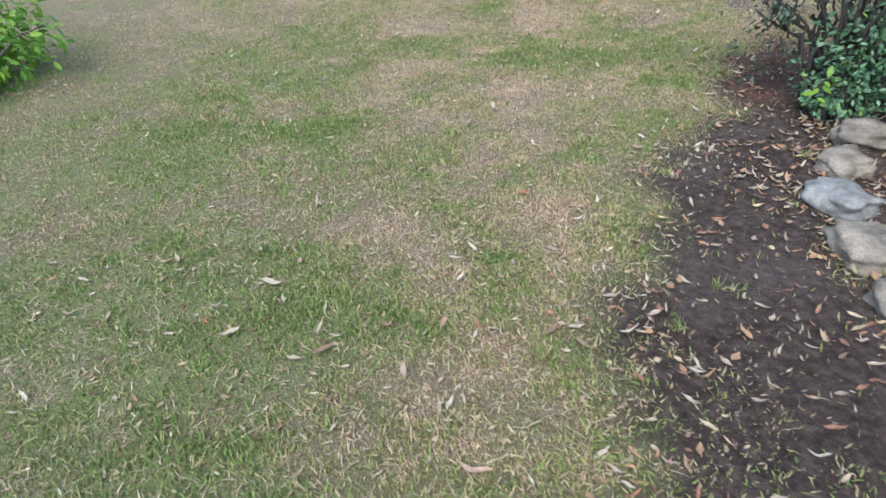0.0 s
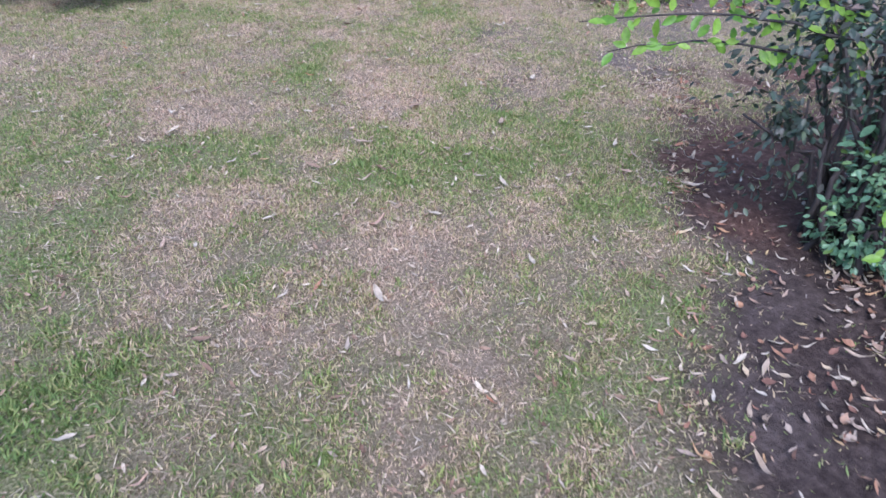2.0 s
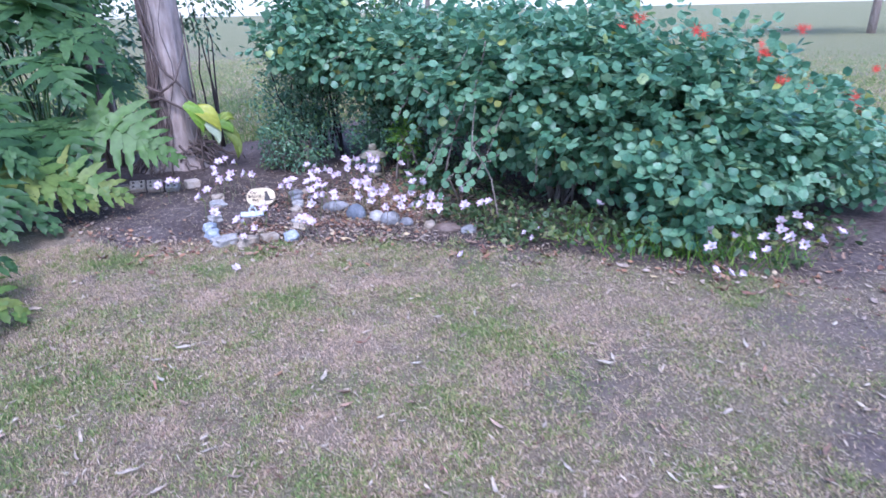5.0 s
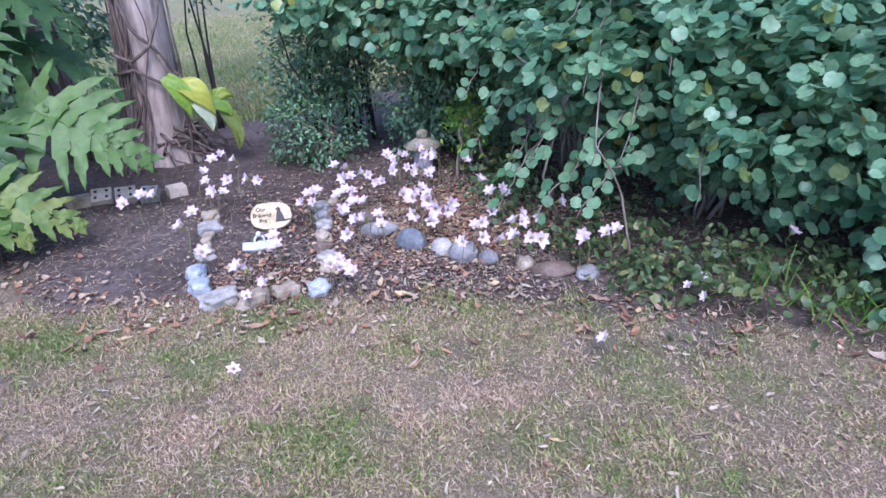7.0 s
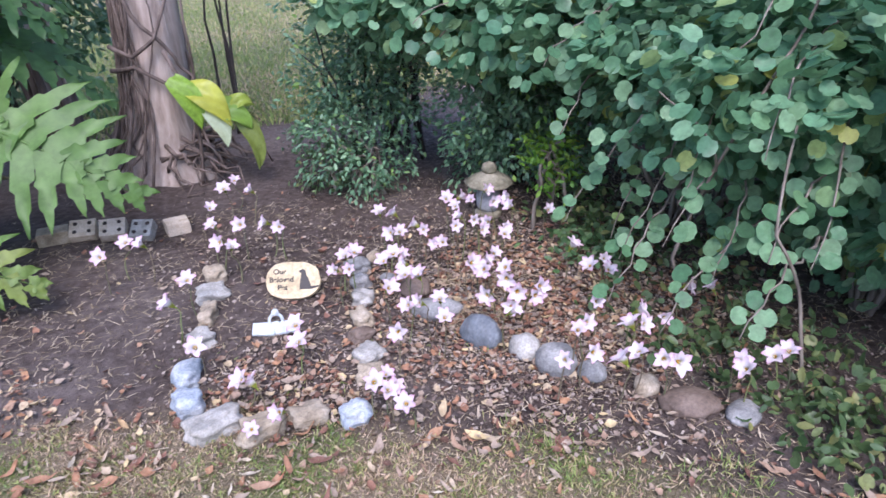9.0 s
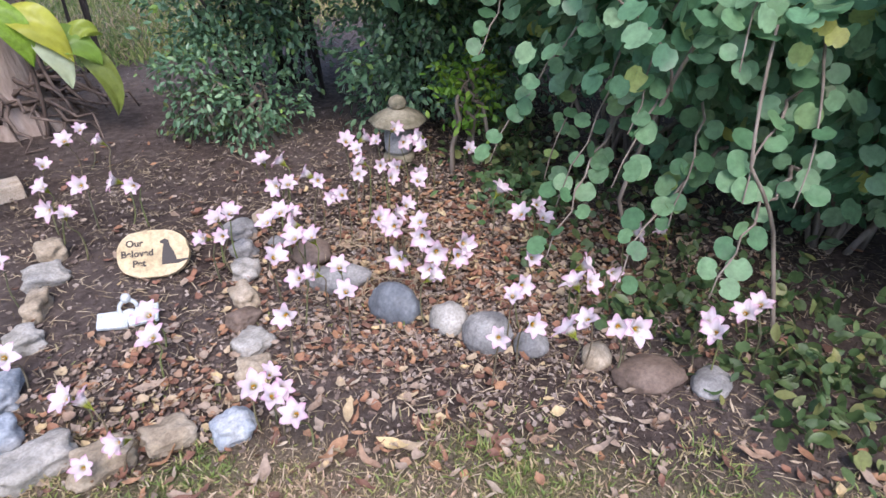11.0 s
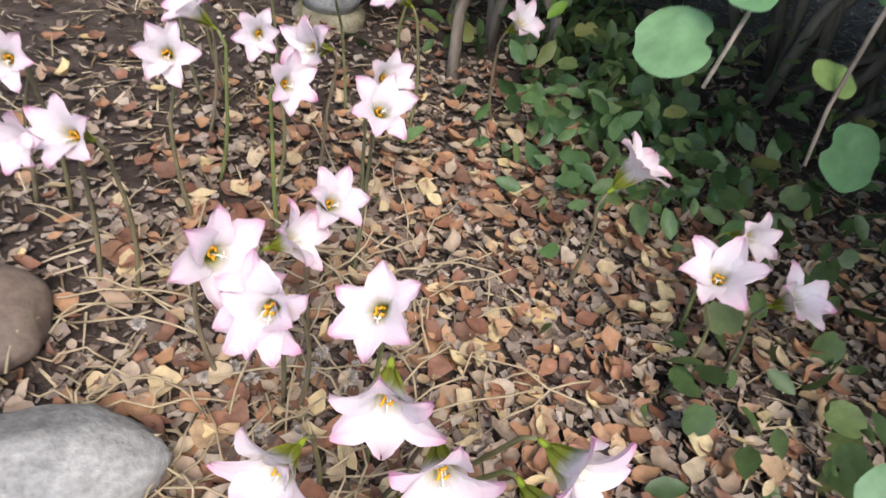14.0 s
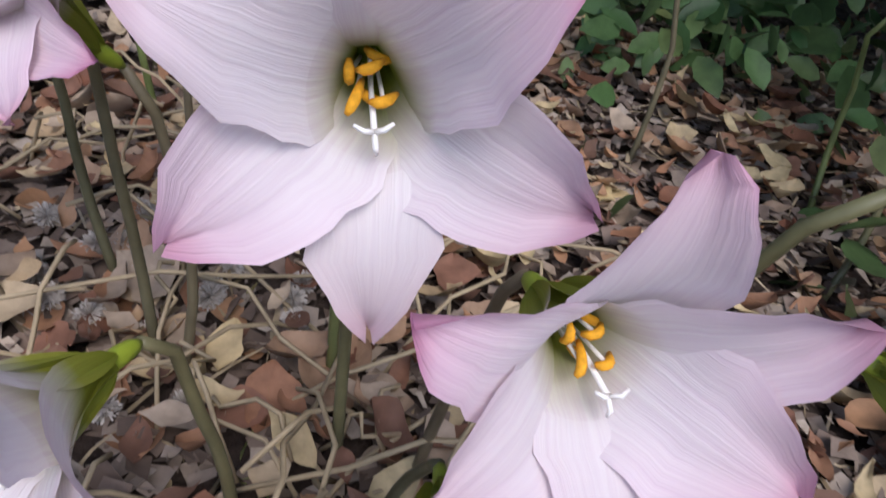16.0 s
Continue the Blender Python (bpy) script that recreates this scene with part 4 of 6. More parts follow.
def memorial_plaque():
    x, y = 0.815, 9.215
    s = thing("memorial_plaque", x, y, gzf(x, y), "small white open-book plaque with a ring ornament on soil", "plaque", rz=-12)
    s.scale = (0.74, 0.74, 0.74)
    for sx in (-1, 1):
        o = part("page", slab([(0, -0.04), (0.12, -0.045), (0.125, 0.045), (0, 0.04)], 0.02, 0.005), M_PLAQUE, s)
        o.matrix_basis = pose(0, 0, 0.012, 18, -6 if sx > 0 else 186, 0) if sx > 0 else pose(-0.002, 0, 0.012, 18, 6, 0) @ Matrix.Translation((-0.122, 0, 0))
    ring = []
    for k in range(17):
        a = 2 * math.pi * k / 16
        ring.append((0.036 * math.cos(a), 0.0, 0.036 * math.sin(a)))
    o = part("ring", tube(ring, [0.009] * 17, 8), M_PLAQUE, s)
    o.matrix_basis = pose(0.005, 0.02, 0.062, -25, 0, 0)
    o = part("knob", stone_shape(0.02, 0.018, 0.022, 81, 0.08), M_PLAQUE, s)
    o.matrix_basis = pose(0.004, 0.03, 0.108)
    o = part("pedestal", stone_shape(0.03, 0.02, 0.028, 82, 0.1), M_PLAQUE, s)
    o.matrix_basis = pose(0.005, 0.02, 0.03)


memorial_plaque()


def brick(x, y, rz, holes, material, label, w=0.13):
    b = thing("brick", x, y, gzf(x, y), label, "brick", "bricks under the fronds", rz=rz)
    if holes:
        b.matrix_basis = pose(x, y, gzf(x, y) + 0.015, 32, 0, rz)
    part("body", slab([(-w / 2, -0.055), (w / 2, -0.055), (w / 2, 0.055), (-w / 2, 0.055)], 0.07, 0.005), material, b)
    for hx in holes:
        for hy in (-0.026, 0.026):
            # no hole is cut: a dark disc paints the shade of each core
            o = part("core_hole_shade", slab([(0.011 * math.cos(a), 0.011 * math.sin(a)) for a in np.linspace(0, 2 * math.pi, 11)[:-1]], 0.004, 0), M_HOLE_SHADE, b)
            o.matrix_basis = pose(hx, hy, 0.0695)


brick(0.03, 10.55, -8, (-0.035, 0.035), M_BRICK, "buff cored brick lying tilted on soil")
brick(0.175, 10.5, -6, (-0.035, 0.035), M_BRICK, "buff cored brick lying tilted on soil")
brick(0.325, 10.42, -20, (-0.03, 0.03), M_STONE_PALE, "grey weathered cored brick lying tilted on soil", 0.11)
brick(0.49, 10.4, 10, (), M_BRICK, "buff half brick lying on soil", 0.12)
brick(-0.12, 10.55, 4, (), M_STONE_TAN, "dull tan brick half hidden by fronds", 0.15)


def lathe(profile, sides, wob=0.0, seed=0):
    rng = np.random.default_rng(seed)
    k = rng.normal(0, wob, sides)
    verts, faces = [], []
    for r, z in profile:
        for i in range(sides):
            a = 2 * math.pi * i / sides
            verts.append((r * (1 + k[i]) * math.cos(a), r * (1 + k[i]) * math.sin(a), z))
    for j in range(len(profile) - 1):
        for i in range(sides):
            a, b = j * sides + i, j * sides + (i + 1) % sides
            faces.append((a, b, b + sides, a + sides))
    faces.append(tuple(range((len(profile) - 1) * sides, len(profile) * sides)))
    faces.append(tuple(range(sides))[::-1])
    return verts, faces


def garden_lantern():
    x, y = 2.14, 9.92
    s = thing("garden_lantern", x, y, gzf(x, y), "small weathered concrete garden lantern with a mushroom cap among lilies", "lantern", rz=15)
    part("base", lathe([(0.075, -0.01), (0.078, 0.02), (0.062, 0.035)], 12, 0.02, 1), M_CONCRETE, s)
    part("body", lathe([(0.055, 0.034), (0.068, 0.06), (0.07, 0.12), (0.06, 0.16), (0.05, 0.172)], 16, 0.01, 2), M_LANTERN_BODY, s, "pale grey body")
    part("cap", lathe([(0.05, 0.17), (0.13, 0.186), (0.143, 0.193), (0.14, 0.203), (0.1, 0.226), (0.06, 0.246), (0.035, 0.256)], 8, 0.025, 3), M_CONCRETE, s)
    part("finial", lathe([(0.03, 0.254), (0.042, 0.268), (0.043, 0.286), (0.034, 0.304), (0.016, 0.314), (0.004, 0.318)], 14, 0.02, 4), M_CONCRETE, s)


garden_lantern()


# ---- lilies ----
def petal_shape(wmax, length, seed, inner):
    rng = np.random.default_rng(seed)
    nu, nv = 18, 8
    verts, faces, uvs = [], [], []
    ph, tipcurl, side = rng.uniform(0, 6), rng.uniform(-0.004, 0.010), rng.normal(0, 0.0025)
    for i in range(nu + 1):
        u = i / nu
        r = 0.0028 + 0.043 * length * u ** 1.75
        a = 0.05 * (1 - (1 - u) ** 1.7) - tipcurl * u ** 4 - (0 if inner else 0.0016)
        w = 0.0032 * (1 - u) + wmax * max(0.0, math.sin(math.pi * u ** 1.12)) ** 0.66 * (1 - 0.25 * max(0, u - 0.75))
        bow = max(r, 0.011 + 0.03 * u)
        for j in range(nv + 1):
            v = 2 * j / nv - 1
            ang = v * w / bow
            ripple = 0.0024 * u * math.sin(7 * u + 3.0 * v + ph) * abs(v) + 0.0007 * math.cos(2.5 * math.pi * v) * u
            edge = (0.0007 * math.sin(23 * u + ph * 3) + 0.0006 * math.sin(41 * u + ph)) * v * (u > 0.3)
            verts.append((bow * math.sin(ang) + side * u * u + edge, r - bow * (1 - math.cos(ang)) - (0 if inner else 0.0008), a + ripple + 0.003 * v * v * u))
            uvs.append((0.5 + 0.5 * v, min(1, u + 0.05 * abs(v) ** 3 * (u > 0.4))))
    for i in range(nu):
        for j in range(nv):
            k = i * (nv + 1) + j
            faces.append((k, k + 1, k + nv + 2, k + nv + 1))
    me = bpy.data.meshes.new("petal")
    me.from_pydata(verts, [], faces)
    me.polygons.foreach_set("use_smooth", [True] * len(faces))
    lay = me.uv_layers.new(name="UVMap")
    for li, loop in enumerate(me.loops):
        lay.data[li].uv = uvs[loop.vertex_index]
    me.materials.append(M_PETAL)
    return me


PETALS_OUT = [petal_shape(0.0162, 1.0 + 0.05 * (k % 3 - 1), 100 + k, False) for k in range(5)]
PETALS_IN = [petal_shape(0.0138, 0.98 + 0.05 * (k % 3 - 1), 200 + k, True) for k in range(5)]


def filament(k, seed):
    rng = np.random.default_rng(seed * 10 + k)
    a = 2 * math.pi * (k + 0.5) / 6 + rng.normal(0, 0.3)
    rr = 0.0042 + rng.uniform(-0.0012, 0.0012)
    end = Vector((rr * math.cos(a) * 0.9, rr * math.sin(a) * 0.9 + 0.0005, 0.0235 + rng.uniform(-0.005, 0.005)))
    return a, end, tube(bend((0.002 * math.cos(a), 0.002 * math.sin(a), 0.008), end, (0, 0, 0), 4), [0.0005] * 4, 5)


def anther(a, end, seed):
    rng = np.random.default_rng(seed)
    b = a + rng.normal(0, 0.9)
    d = Vector((-math.sin(b), math.cos(b), rng.normal(0, 0.5))) * 0.0026
    pts = [end - d + Vector((0, 0, -0.0012)), end - d * 0.5 + Vector((0, 0, 0.0005)), end + Vector((0, 0, 0.001)), end + d * 0.5 + Vector((0, 0, 0.0004)), end + d + Vector((0, 0, -0.0016))]
    return tube(pts, [0.0006, 0.0011, 0.0012, 0.0011, 0.0006], 6)


FIL = [part("filament_shape", filament(k, 3)[2], M_STYLE).data for k in range(6)]
ANTH = [part("anther_shape", anther(*filament(k, 3)[:2], k), M_ANTHER).data for k in range(6)]
ANTHERS_ALL = part("anthers_shape", joined([anther(*filament(k, 5)[:2], k) for k in range(6)]), M_ANTHER).data
STYLE = part("style_shape", joined([tube([(0, 0, 0.006), (0, -0.002, 0.02), (0.0003, -0.006, 0.034)], [0.0006, 0.0006, 0.0007], 5)] + [tube([(0.0003, -0.006, 0.034), (0.0003 + 0.0022 * math.cos(b), -0.006 + 0.0022 * math.sin(b), 0.036), (0.0003 + 0.0042 * math.cos(b), -0.006 + 0.004 * math.sin(b), 0.0352)], [0.0006, 0.0006, 0.0004], 5) for b in (0.5, 2.6, 4.7)]), M_STYLE).data
OVARY = part("ovary_shape", lathe([(0.001, -0.012), (0.0026, -0.009), (0.0032, -0.004), (0.003, 0.002), (0.0028, 0.005)], 8), M_OVARY).data
for o in [o for o in scene.objects if o.name.split(".")[0].endswith("_shape")]:
    bpy.data.objects.remove(o)


def lily(x, y, head, axis, spin, size, seed, detailed=False, lean=(0, 0)):
    """A rain lily rooted at x, y, its flower at `head` (relative to the root) facing axis."""
    rng = np.random.default_rng(seed)
    spread = 1.0 if detailed else rng.uniform(0.72, 1.04)
    z = gzf(x, y)
    s = thing("rain_lily", x, y, z, "pale pink-white rain lily in full bloom on a bare stem", "flower", "rain lilies in the bed")
    A = Vector(axis).normalized()
    H = Vector(head)
    base = H - A * 0.012 * size
    side = Vector((A.x, A.y, 0)) * -0.02
    pts = bend((0, 0, -0.01), base, Vector((lean[0], lean[1], 0)) + side * 0.5, 7)
    pts[-1] = base
    pts[-2] = base - A * 0.012 + Vector((0, 0, -0.012))
    part("stem", tube(pts, [0.003, 0.0029, 0.0028, 0.0026, 0.0024, 0.0022, 0.002], 8), M_STEM, s)
    flower = new("flower")
    flower.parent = s
    flower.matrix_basis = Matrix.Translation(H) @ A.to_track_quat("Z", "Y").to_matrix().to_4x4() @ pose(0, 0, 0, 0, 0, spin) @ Matrix.Diagonal((size * spread, size * spread, size * (1.25 - 0.25 * spread), 1))
    for k in range(6):
        me = (PETALS_IN if k % 2 else PETALS_OUT)[int(rng.integers(0, 5))]
        o = part("petal", me, None, flower)
        o.matrix_basis = pose(0, 0, 0, rng.normal(0, 4), rng.normal(0, 3), 60 * k + rng.normal(0, 3))
    part("ovary", OVARY, None, flower, "olive green flower base")
    if detailed:
        for k in range(6):
            part("filament", FIL[k], None, flower)
            part("anther", ANTH[k], None, flower, "orange-yellow pollen anther")
    else:
        part("stamen", ANTHERS_ALL, None, flower, "yellow pollen anthers")
    part("style", STYLE, None, flower)
    return s


by_lantern = [(1.77, 9.66), (1.77, 9.56), (1.86, 9.68), (1.88, 9.61), (1.74, 9.45), (1.69, 9.37), (1.8, 9.4), (1.85, 9.36), (1.79, 9.29), (1.9, 9.27), (1.86, 9.21), (1.98, 9.55), (2.06, 9.57), (2.02, 9.46), (2.0, 9.67)]
behind = [(1.42, 9.68), (1.48, 9.66), (1.53, 9.49), (1.55, 9.42), (1.4, 9.45), (1.44, 9.43), (1.55, 9.28), (1.58, 9.27)]
by_stones = [(1.16, 9.37), (1.21, 9.38), (1.09, 9.27), (1.15, 9.26), (1.3, 9.26), (1.36, 9.3), (1.4, 9.29), (1.38, 9.23), (1.35, 9.13), (1.4, 9.11), (1.26, 9.06), (1.29, 8.93), (1.34, 8.94), (1.42, 8.92), (1.39, 8.8), (1.2, 8.79)]
in_centre = [(1.66, 9.13), (1.68, 9.06), (1.73, 9.12), (1.78, 9.15), (1.65, 8.74)]
by_hedge = [(2.12, 8.92), (2.22, 8.95), (2.18, 8.86), (2.14, 9.08), (1.99, 8.68), (2.23, 9.43), (2.42, 8.64), (2.49, 8.59), (2.11, 8.56), (2.16, 8.49), (2.06, 8.48), (2.01, 8.5), (1.87, 8.57), (1.8, 8.53), (1.78, 8.4), (1.84, 8.33), (1.92, 8.34), (1.98, 8.28), (2.02, 8.25), (1.66, 8.4), (2.2, 8.16), (2.18, 8.12), (2.33, 8.14), (2.4, 8.14)]
by_tree = [(0.76, 10.41), (0.83, 10.52), (0.89, 10.34), (0.67, 10.15), (0.66, 9.91), (0.67, 9.71), (0.78, 9.88), (0.72, 9.63), (0.89, 9.87), (0.95, 9.79), (0.18, 9.77), (0.28, 9.89), (0.34, 9.83), (0.52, 9.4), (0.44, 9.26)]
on_grave = [(0.51, 9.03), (0.87, 9.02), (0.86, 8.93), (0.67, 8.78), (0.64, 8.79), (0.73, 8.6), (1.05, 8.61), (1.1, 8.63), (1.11, 8.57), (1.08, 8.55), (1.11, 8.46)]
under_hedge = [(3.08, 7.67), (3.31, 6.86), (3.07, 6.63), (3.32, 6.67), (3.16, 6.42), (3.85, 6.74), (3.61, 6.49), (3.9, 6.58), (3.59, 6.38), (3.28, 6.4), (3.97, 6.4), (3.77, 6.39), (4.04, 7.09), (4.05, 6.76), (3.45, 6.55), (3.7, 6.62)]
on_lawn_edge = [(0.64, 8.62), (0.49, 8.05), (1.82, 7.53), (2.55, 7.71), (2.42, 7.68), (3.03, 6.54), (3.07, 6.46), (3.13, 6.43), (2.41, 7.58)]
rng = np.random.default_rng(21)
seed = 1000
for spots, hgt in ((by_lantern, 0.25), (behind, 0.235), (by_stones, 0.2), (in_centre, 0.2), (by_hedge, 0.195), (by_tree, 0.195), (on_grave, 0.145), (under_hedge, 0.19), (on_lawn_edge, 0.085)):
    for x, y in spots:
        small = 0.68 if hgt < 0.1 else 1.0
        seed += 1
        face = math.atan2(-0.85, -0.5 if y > 8 else -0.75) + rng.normal(0, 0.8)
        elev = math.radians(rng.uniform(22, 66))
        axis = (math.cos(face) * math.cos(elev), math.sin(face) * math.cos(elev), math.sin(elev))
        hx, hy = rng.normal(0, 0.014), rng.normal(0, 0.014)
        rx, ry = x - hx - 0.03 * axis[0], y - hy - 0.03 * axis[1]
        lily(rx, ry, (hx, hy, hgt - 0.015), axis, rng.uniform(0, 60), small * rng.uniform(0.88, 1.06), seed, False, (rng.normal(0, 0.012), rng.normal(0, 0.012)))


def near_lily(tip, axis, spin, size, seed, root):
    """A lily of the front clump: tip is the mouth of its tube in the world, root the foot of its stem."""
    A = Vector(axis).normalized()
    base = Vector(tip) - A * 0.02 * size
    z = gzf(*root)
    return lily(root[0], root[1], base - Vector((root[0], root[1], z)), A, spin, size, seed, True)


near_lily((1.724, 8.933, 0.238), (-0.47, -0.7, 0.06), 8, 1.05, 501, (1.752, 8.985))
near_lily((1.747, 8.881, 0.195), (-0.4, -0.78, 0.26), 0, 1.04, 502, (1.775, 8.955))
near_lily((1.651, 8.954, 0.160), (-0.8, -0.5, 0.2), 30, 1.0, 503, (1.70, 8.985))
near_lily((1.754, 9.001, 0.243), (-0.5, -0.45, 0.6), 15, 0.9, 504, (1.775, 9.03))
near_lily((1.812, 8.825, 0.235), (0.1, -0.95, 0.25), 10, 0.95, 505, (1.80, 8.93))
near_lily((1.789, 8.817, 0.202), (-0.1, -0.95, 0.12), 40, 0.95, 506, (1.79, 8.925))
near_lily((1.725, 8.886, 0.129), (-0.5, -0.7, 0.35), 25, 0.95, 507, (1.75, 8.95))
near_lily((1.682, 9.055, 0.225), (-0.5, -0.7, 0.4), 12, 0.95, 508, (1.705, 9.09))


# ---- tree ----
def ficus_tree():
    x, y = 0.45, 11.5
    t = thing("fig_tree", x, y, gzf(x, y), "grey-brown fig tree trunk wrapped in aerial roots", "tree")
    rings, sides = 30, 28
    verts, faces = [], []
    for j in range(rings + 1):
        u = j / rings
        h = 5.2 * u ** 1.5 - 0.05
        cx, cy = 0.12 * math.sin(1.4 * h) * 0.5 + 0.035 * h, 0.05 * h
        r0 = 0.19 + 0.115 * math.exp(-h / 0.22) - 0.018 * h
        for i in range(sides):
            a = 2 * math.pi * i / sides
            flute = 1 + 0.08 * math.sin(4 * a + 0.9 * h) + 0.03 * math.sin(9 * a - 1.6 * h + 1) + 0.35 * math.exp(-h / 0.16) * max(0, math.sin(3.5 * a + 0.8)) ** 2
            flute += 0.06 * noise.noise(Vector((3 * math.cos(a), 3 * math.sin(a), 1.7 * h)))
            verts.append((cx + r0 * flute * math.cos(a), cy + r0 * flute * math.sin(a), h))
    for j in range(rings):
        for i in range(sides):
            a, b = j * sides + i, j * sides + (i + 1) % sides
            faces.append((a, b, b + sides, a + sides))
    part("trunk", (verts, faces), M_BARK, t)
    rng = np.random.default_rng(31)
    for k in range(38):
        a = rng.uniform(-3.6, -2.35) if k < 30 else rng.uniform(-1.9, 0.2) if k < 32 else rng.uniform(0.3, 2.8)
        pts, rad = [], []
        h0, h1 = rng.uniform(0.7, 2.6), -0.02
        tw = rng.normal(0, 0.45 if k < 30 else 0.8)
        thick = rng.uniform(0.004, 0.011)
        for i in range(16):
            u = i / 15
            h = h0 + (h1 - h0) * u
            r = 0.205 + 0.15 * math.exp(-max(h, 0) / 0.2) + 0.018 * math.sin(5 * u + k) + (0.16 * max(0, u - 0.8) * 5 * rng.uniform(0.2, 1))
            b = a + tw * u + 0.2 * math.sin(9 * u + 1.7 * k) + 0.1 * math.sin(17 * u + k)
            cx = 0.12 * math.sin(1.4 * h) * 0.5 + 0.035 * h
            pts.append((cx + r * math.cos(b), r * math.sin(b) + 0.05 * h, h))
            rad.append(thick * (0.7 + 0.5 * u))
        part("aerial_root", tube(pts, rad, 6), M_ROOT, t)
    for pts in ([(-0.2, -0.12, 1.5), (-0.1, -0.24, 1.12), (0.02, -0.26, 0.92), (0.12, -0.24, 0.78), (0.2, -0.2, 0.66), (0.17, -0.24, 0.56), (0.08, -0.27, 0.5)],
                [(-0.24, -0.1, 0.85), (-0.12, -0.24, 0.8), (0.02, -0.27, 0.9), (0.12, -0.23, 1.1), (0.2, -0.15, 1.4)], [(-0.26, -0.05, 0.7), (-0.12, -0.23, 0.74), (0.06, -0.26, 0.62), (0.22, -0.2, 0.5), (0.3, -0.16, 0.3)]):
        full = []
        for p, q in zip(pts, pts[1:]):
            full += bend((p[0] + 0.08, p[1] + 0.03, p[2]), (q[0] + 0.08, q[1] + 0.03, q[2]), tuple(rng.normal(0, 0.008, 3)), 4)[:-1]
        part("aerial_root", tube(full, list(np.linspace(0.015, 0.008, len(full))), 7), M_ROOT, t, "thick root winding round the trunk")
    for k in range(20):
        a = rng.uniform(-1.6, 0.5)
        d = rng.uniform(0.4, 0.75)
        pts = bend((0.22 * math.cos(a), 0.22 * math.sin(a), rng.uniform(0.1, 0.3)), (d * math.cos(a + 0.3), d * math.sin(a + 0.3), 0.0), (0, 0, 0.05), 7, rng, 0.03)
        part("surface_root", tube(pts, list(np.linspace(0.014, 0.005, 7)), 6), M_ROOT, t)
    crown_v, outs = [], []
    for k in range(9):
        a = 2 * math.pi * k / 9 + rng.normal(0, 0.2)
        end = Vector((1.9 * math.cos(a), 1.9 * math.sin(a), rng.uniform(5.0, 6.4)))
        part("limb", tube(bend((0.15, 0.2, 4.2), end, (0, 0, 0.3), 6), [0.11, 0.09, 0.07, 0.055, 0.04, 0.025], 7), M_BARK, t)
        for m in range(330):
            crown_v.append(end + Vector(rng.normal(0, 0.55, 3)))
            outs.append(rng.normal(0, 1, 3))
    n = len(crown_v)
    soup("crown", OVAL_V, OVAL_F, np.array([tuple(v) for v in crown_v]), hang(n, rng, np.array(outs) * 0.6), rng.uniform(0.1, 0.17, n), M_DARK, t)


ficus_tree()


def root_curtain():
    """The second stem of hanging roots beside the fig."""
    x, y = -0.15, 11.75
    t = thing("root_column", x, y, gzf(x, y), "pale column of hanging fig roots beside the trunk", "tree root")
    rng = np.random.default_rng(33)
    for k in range(14):
        top = Vector((rng.uniform(-0.32, 0.1), rng.uniform(-0.12, 0.2), 3.2))
        foot = Vector((top.x * 0.6 + 0.1, top.y, -0.02))
        r = rng.uniform(0.015, 0.05)
        part("hanging_root", tube(bend(top, foot, (rng.normal(0, 0.06), rng.normal(0, 0.05), 0), 9, rng, 0.012), list(np.linspace(r, r * 0.7, 9)), 7), M_ROOT if k % 3 else M_BARK, t)


root_curtain()


def big_leaf(parent, root, tip, width, material, sag, seed, up=(0, 0, 1)):
    """A broad heart-shaped climbing leaf."""
    rng = np.random.default_rng(seed)
    pts = bend(root, tip, sag, 12)
    verts, faces = [], []
    for i, p in enumerate(pts):
        u = i / 11
        d = (pts[min(i + 1, 11)] - pts[max(i - 1, 0)]).normalized()
        s = d.cross(Vector(up)).normalized()
        nrm = s.cross(d)
        w = width * (math.sin(math.pi * (0.1 + 0.9 * u) ** 0.75)) ** 0.8
        for j in range(7):
            v = j / 3 - 1
            verts.append(p + s * w * v + nrm * (abs(v) * w * 0.15 + 0.014 * math.sin(9 * u + 4 * v + seed)))
    for i in range(11):
        for j in range(6):
            k = i * 7 + j
            faces.append((k, k + 1, k + 8, k + 7))
    return part("leaf", (verts, faces), material, parent)


def climbing_vine():
    t = thing("climbing_vine", 0.65, 11.1, gzf(0.65, 11.1) - 0.09, "yellow-green variegated climbing vine on the trunk", "vine")
    part("stem", tube(bend((0, 0.1, 0), (-0.06, 0.0, 0.95), (0.08, -0.05, 0), 8), [0.012] * 8, 6), M_ROOT, t)
    front = (0.1, -0.8, 0.5)
    big_leaf(t, (-0.05, -0.06, 0.8), (0.07, -0.14, 0.5), 0.075, M_BRIGHT_ONE, (0.03, -0.03, 0.02), 1, front)
    big_leaf(t, (0.03, -0.05, 0.74), (0.24, -0.14, 0.5), 0.085, M_VINE, (0.02, -0.04, 0.05), 2, front)
    big_leaf(t, (0.1, -0.05, 0.66), (0.2, -0.16, 0.38), 0.07, M_VINE_PALE, (0.03, -0.03, 0.02), 3, front)
    big_leaf(t, (0.16, -0.05, 0.6), (0.36, -0.12, 0.46), 0.075, M_VINE, (0.02, -0.03, 0.05), 4, front)
    big_leaf(t, (0.28, -0.06, 0.56), (0.37, -0.14, 0.2), 0.06, M_FROND_OLD, (0.05, -0.03, 0.02), 5, front)
    big_leaf(t, (0.24, -0.06, 0.6), (0.4, -0.08, 0.6), 0.05, M_VINE, (0.0, -0.02, 0.04), 6, front)


climbing_vine()


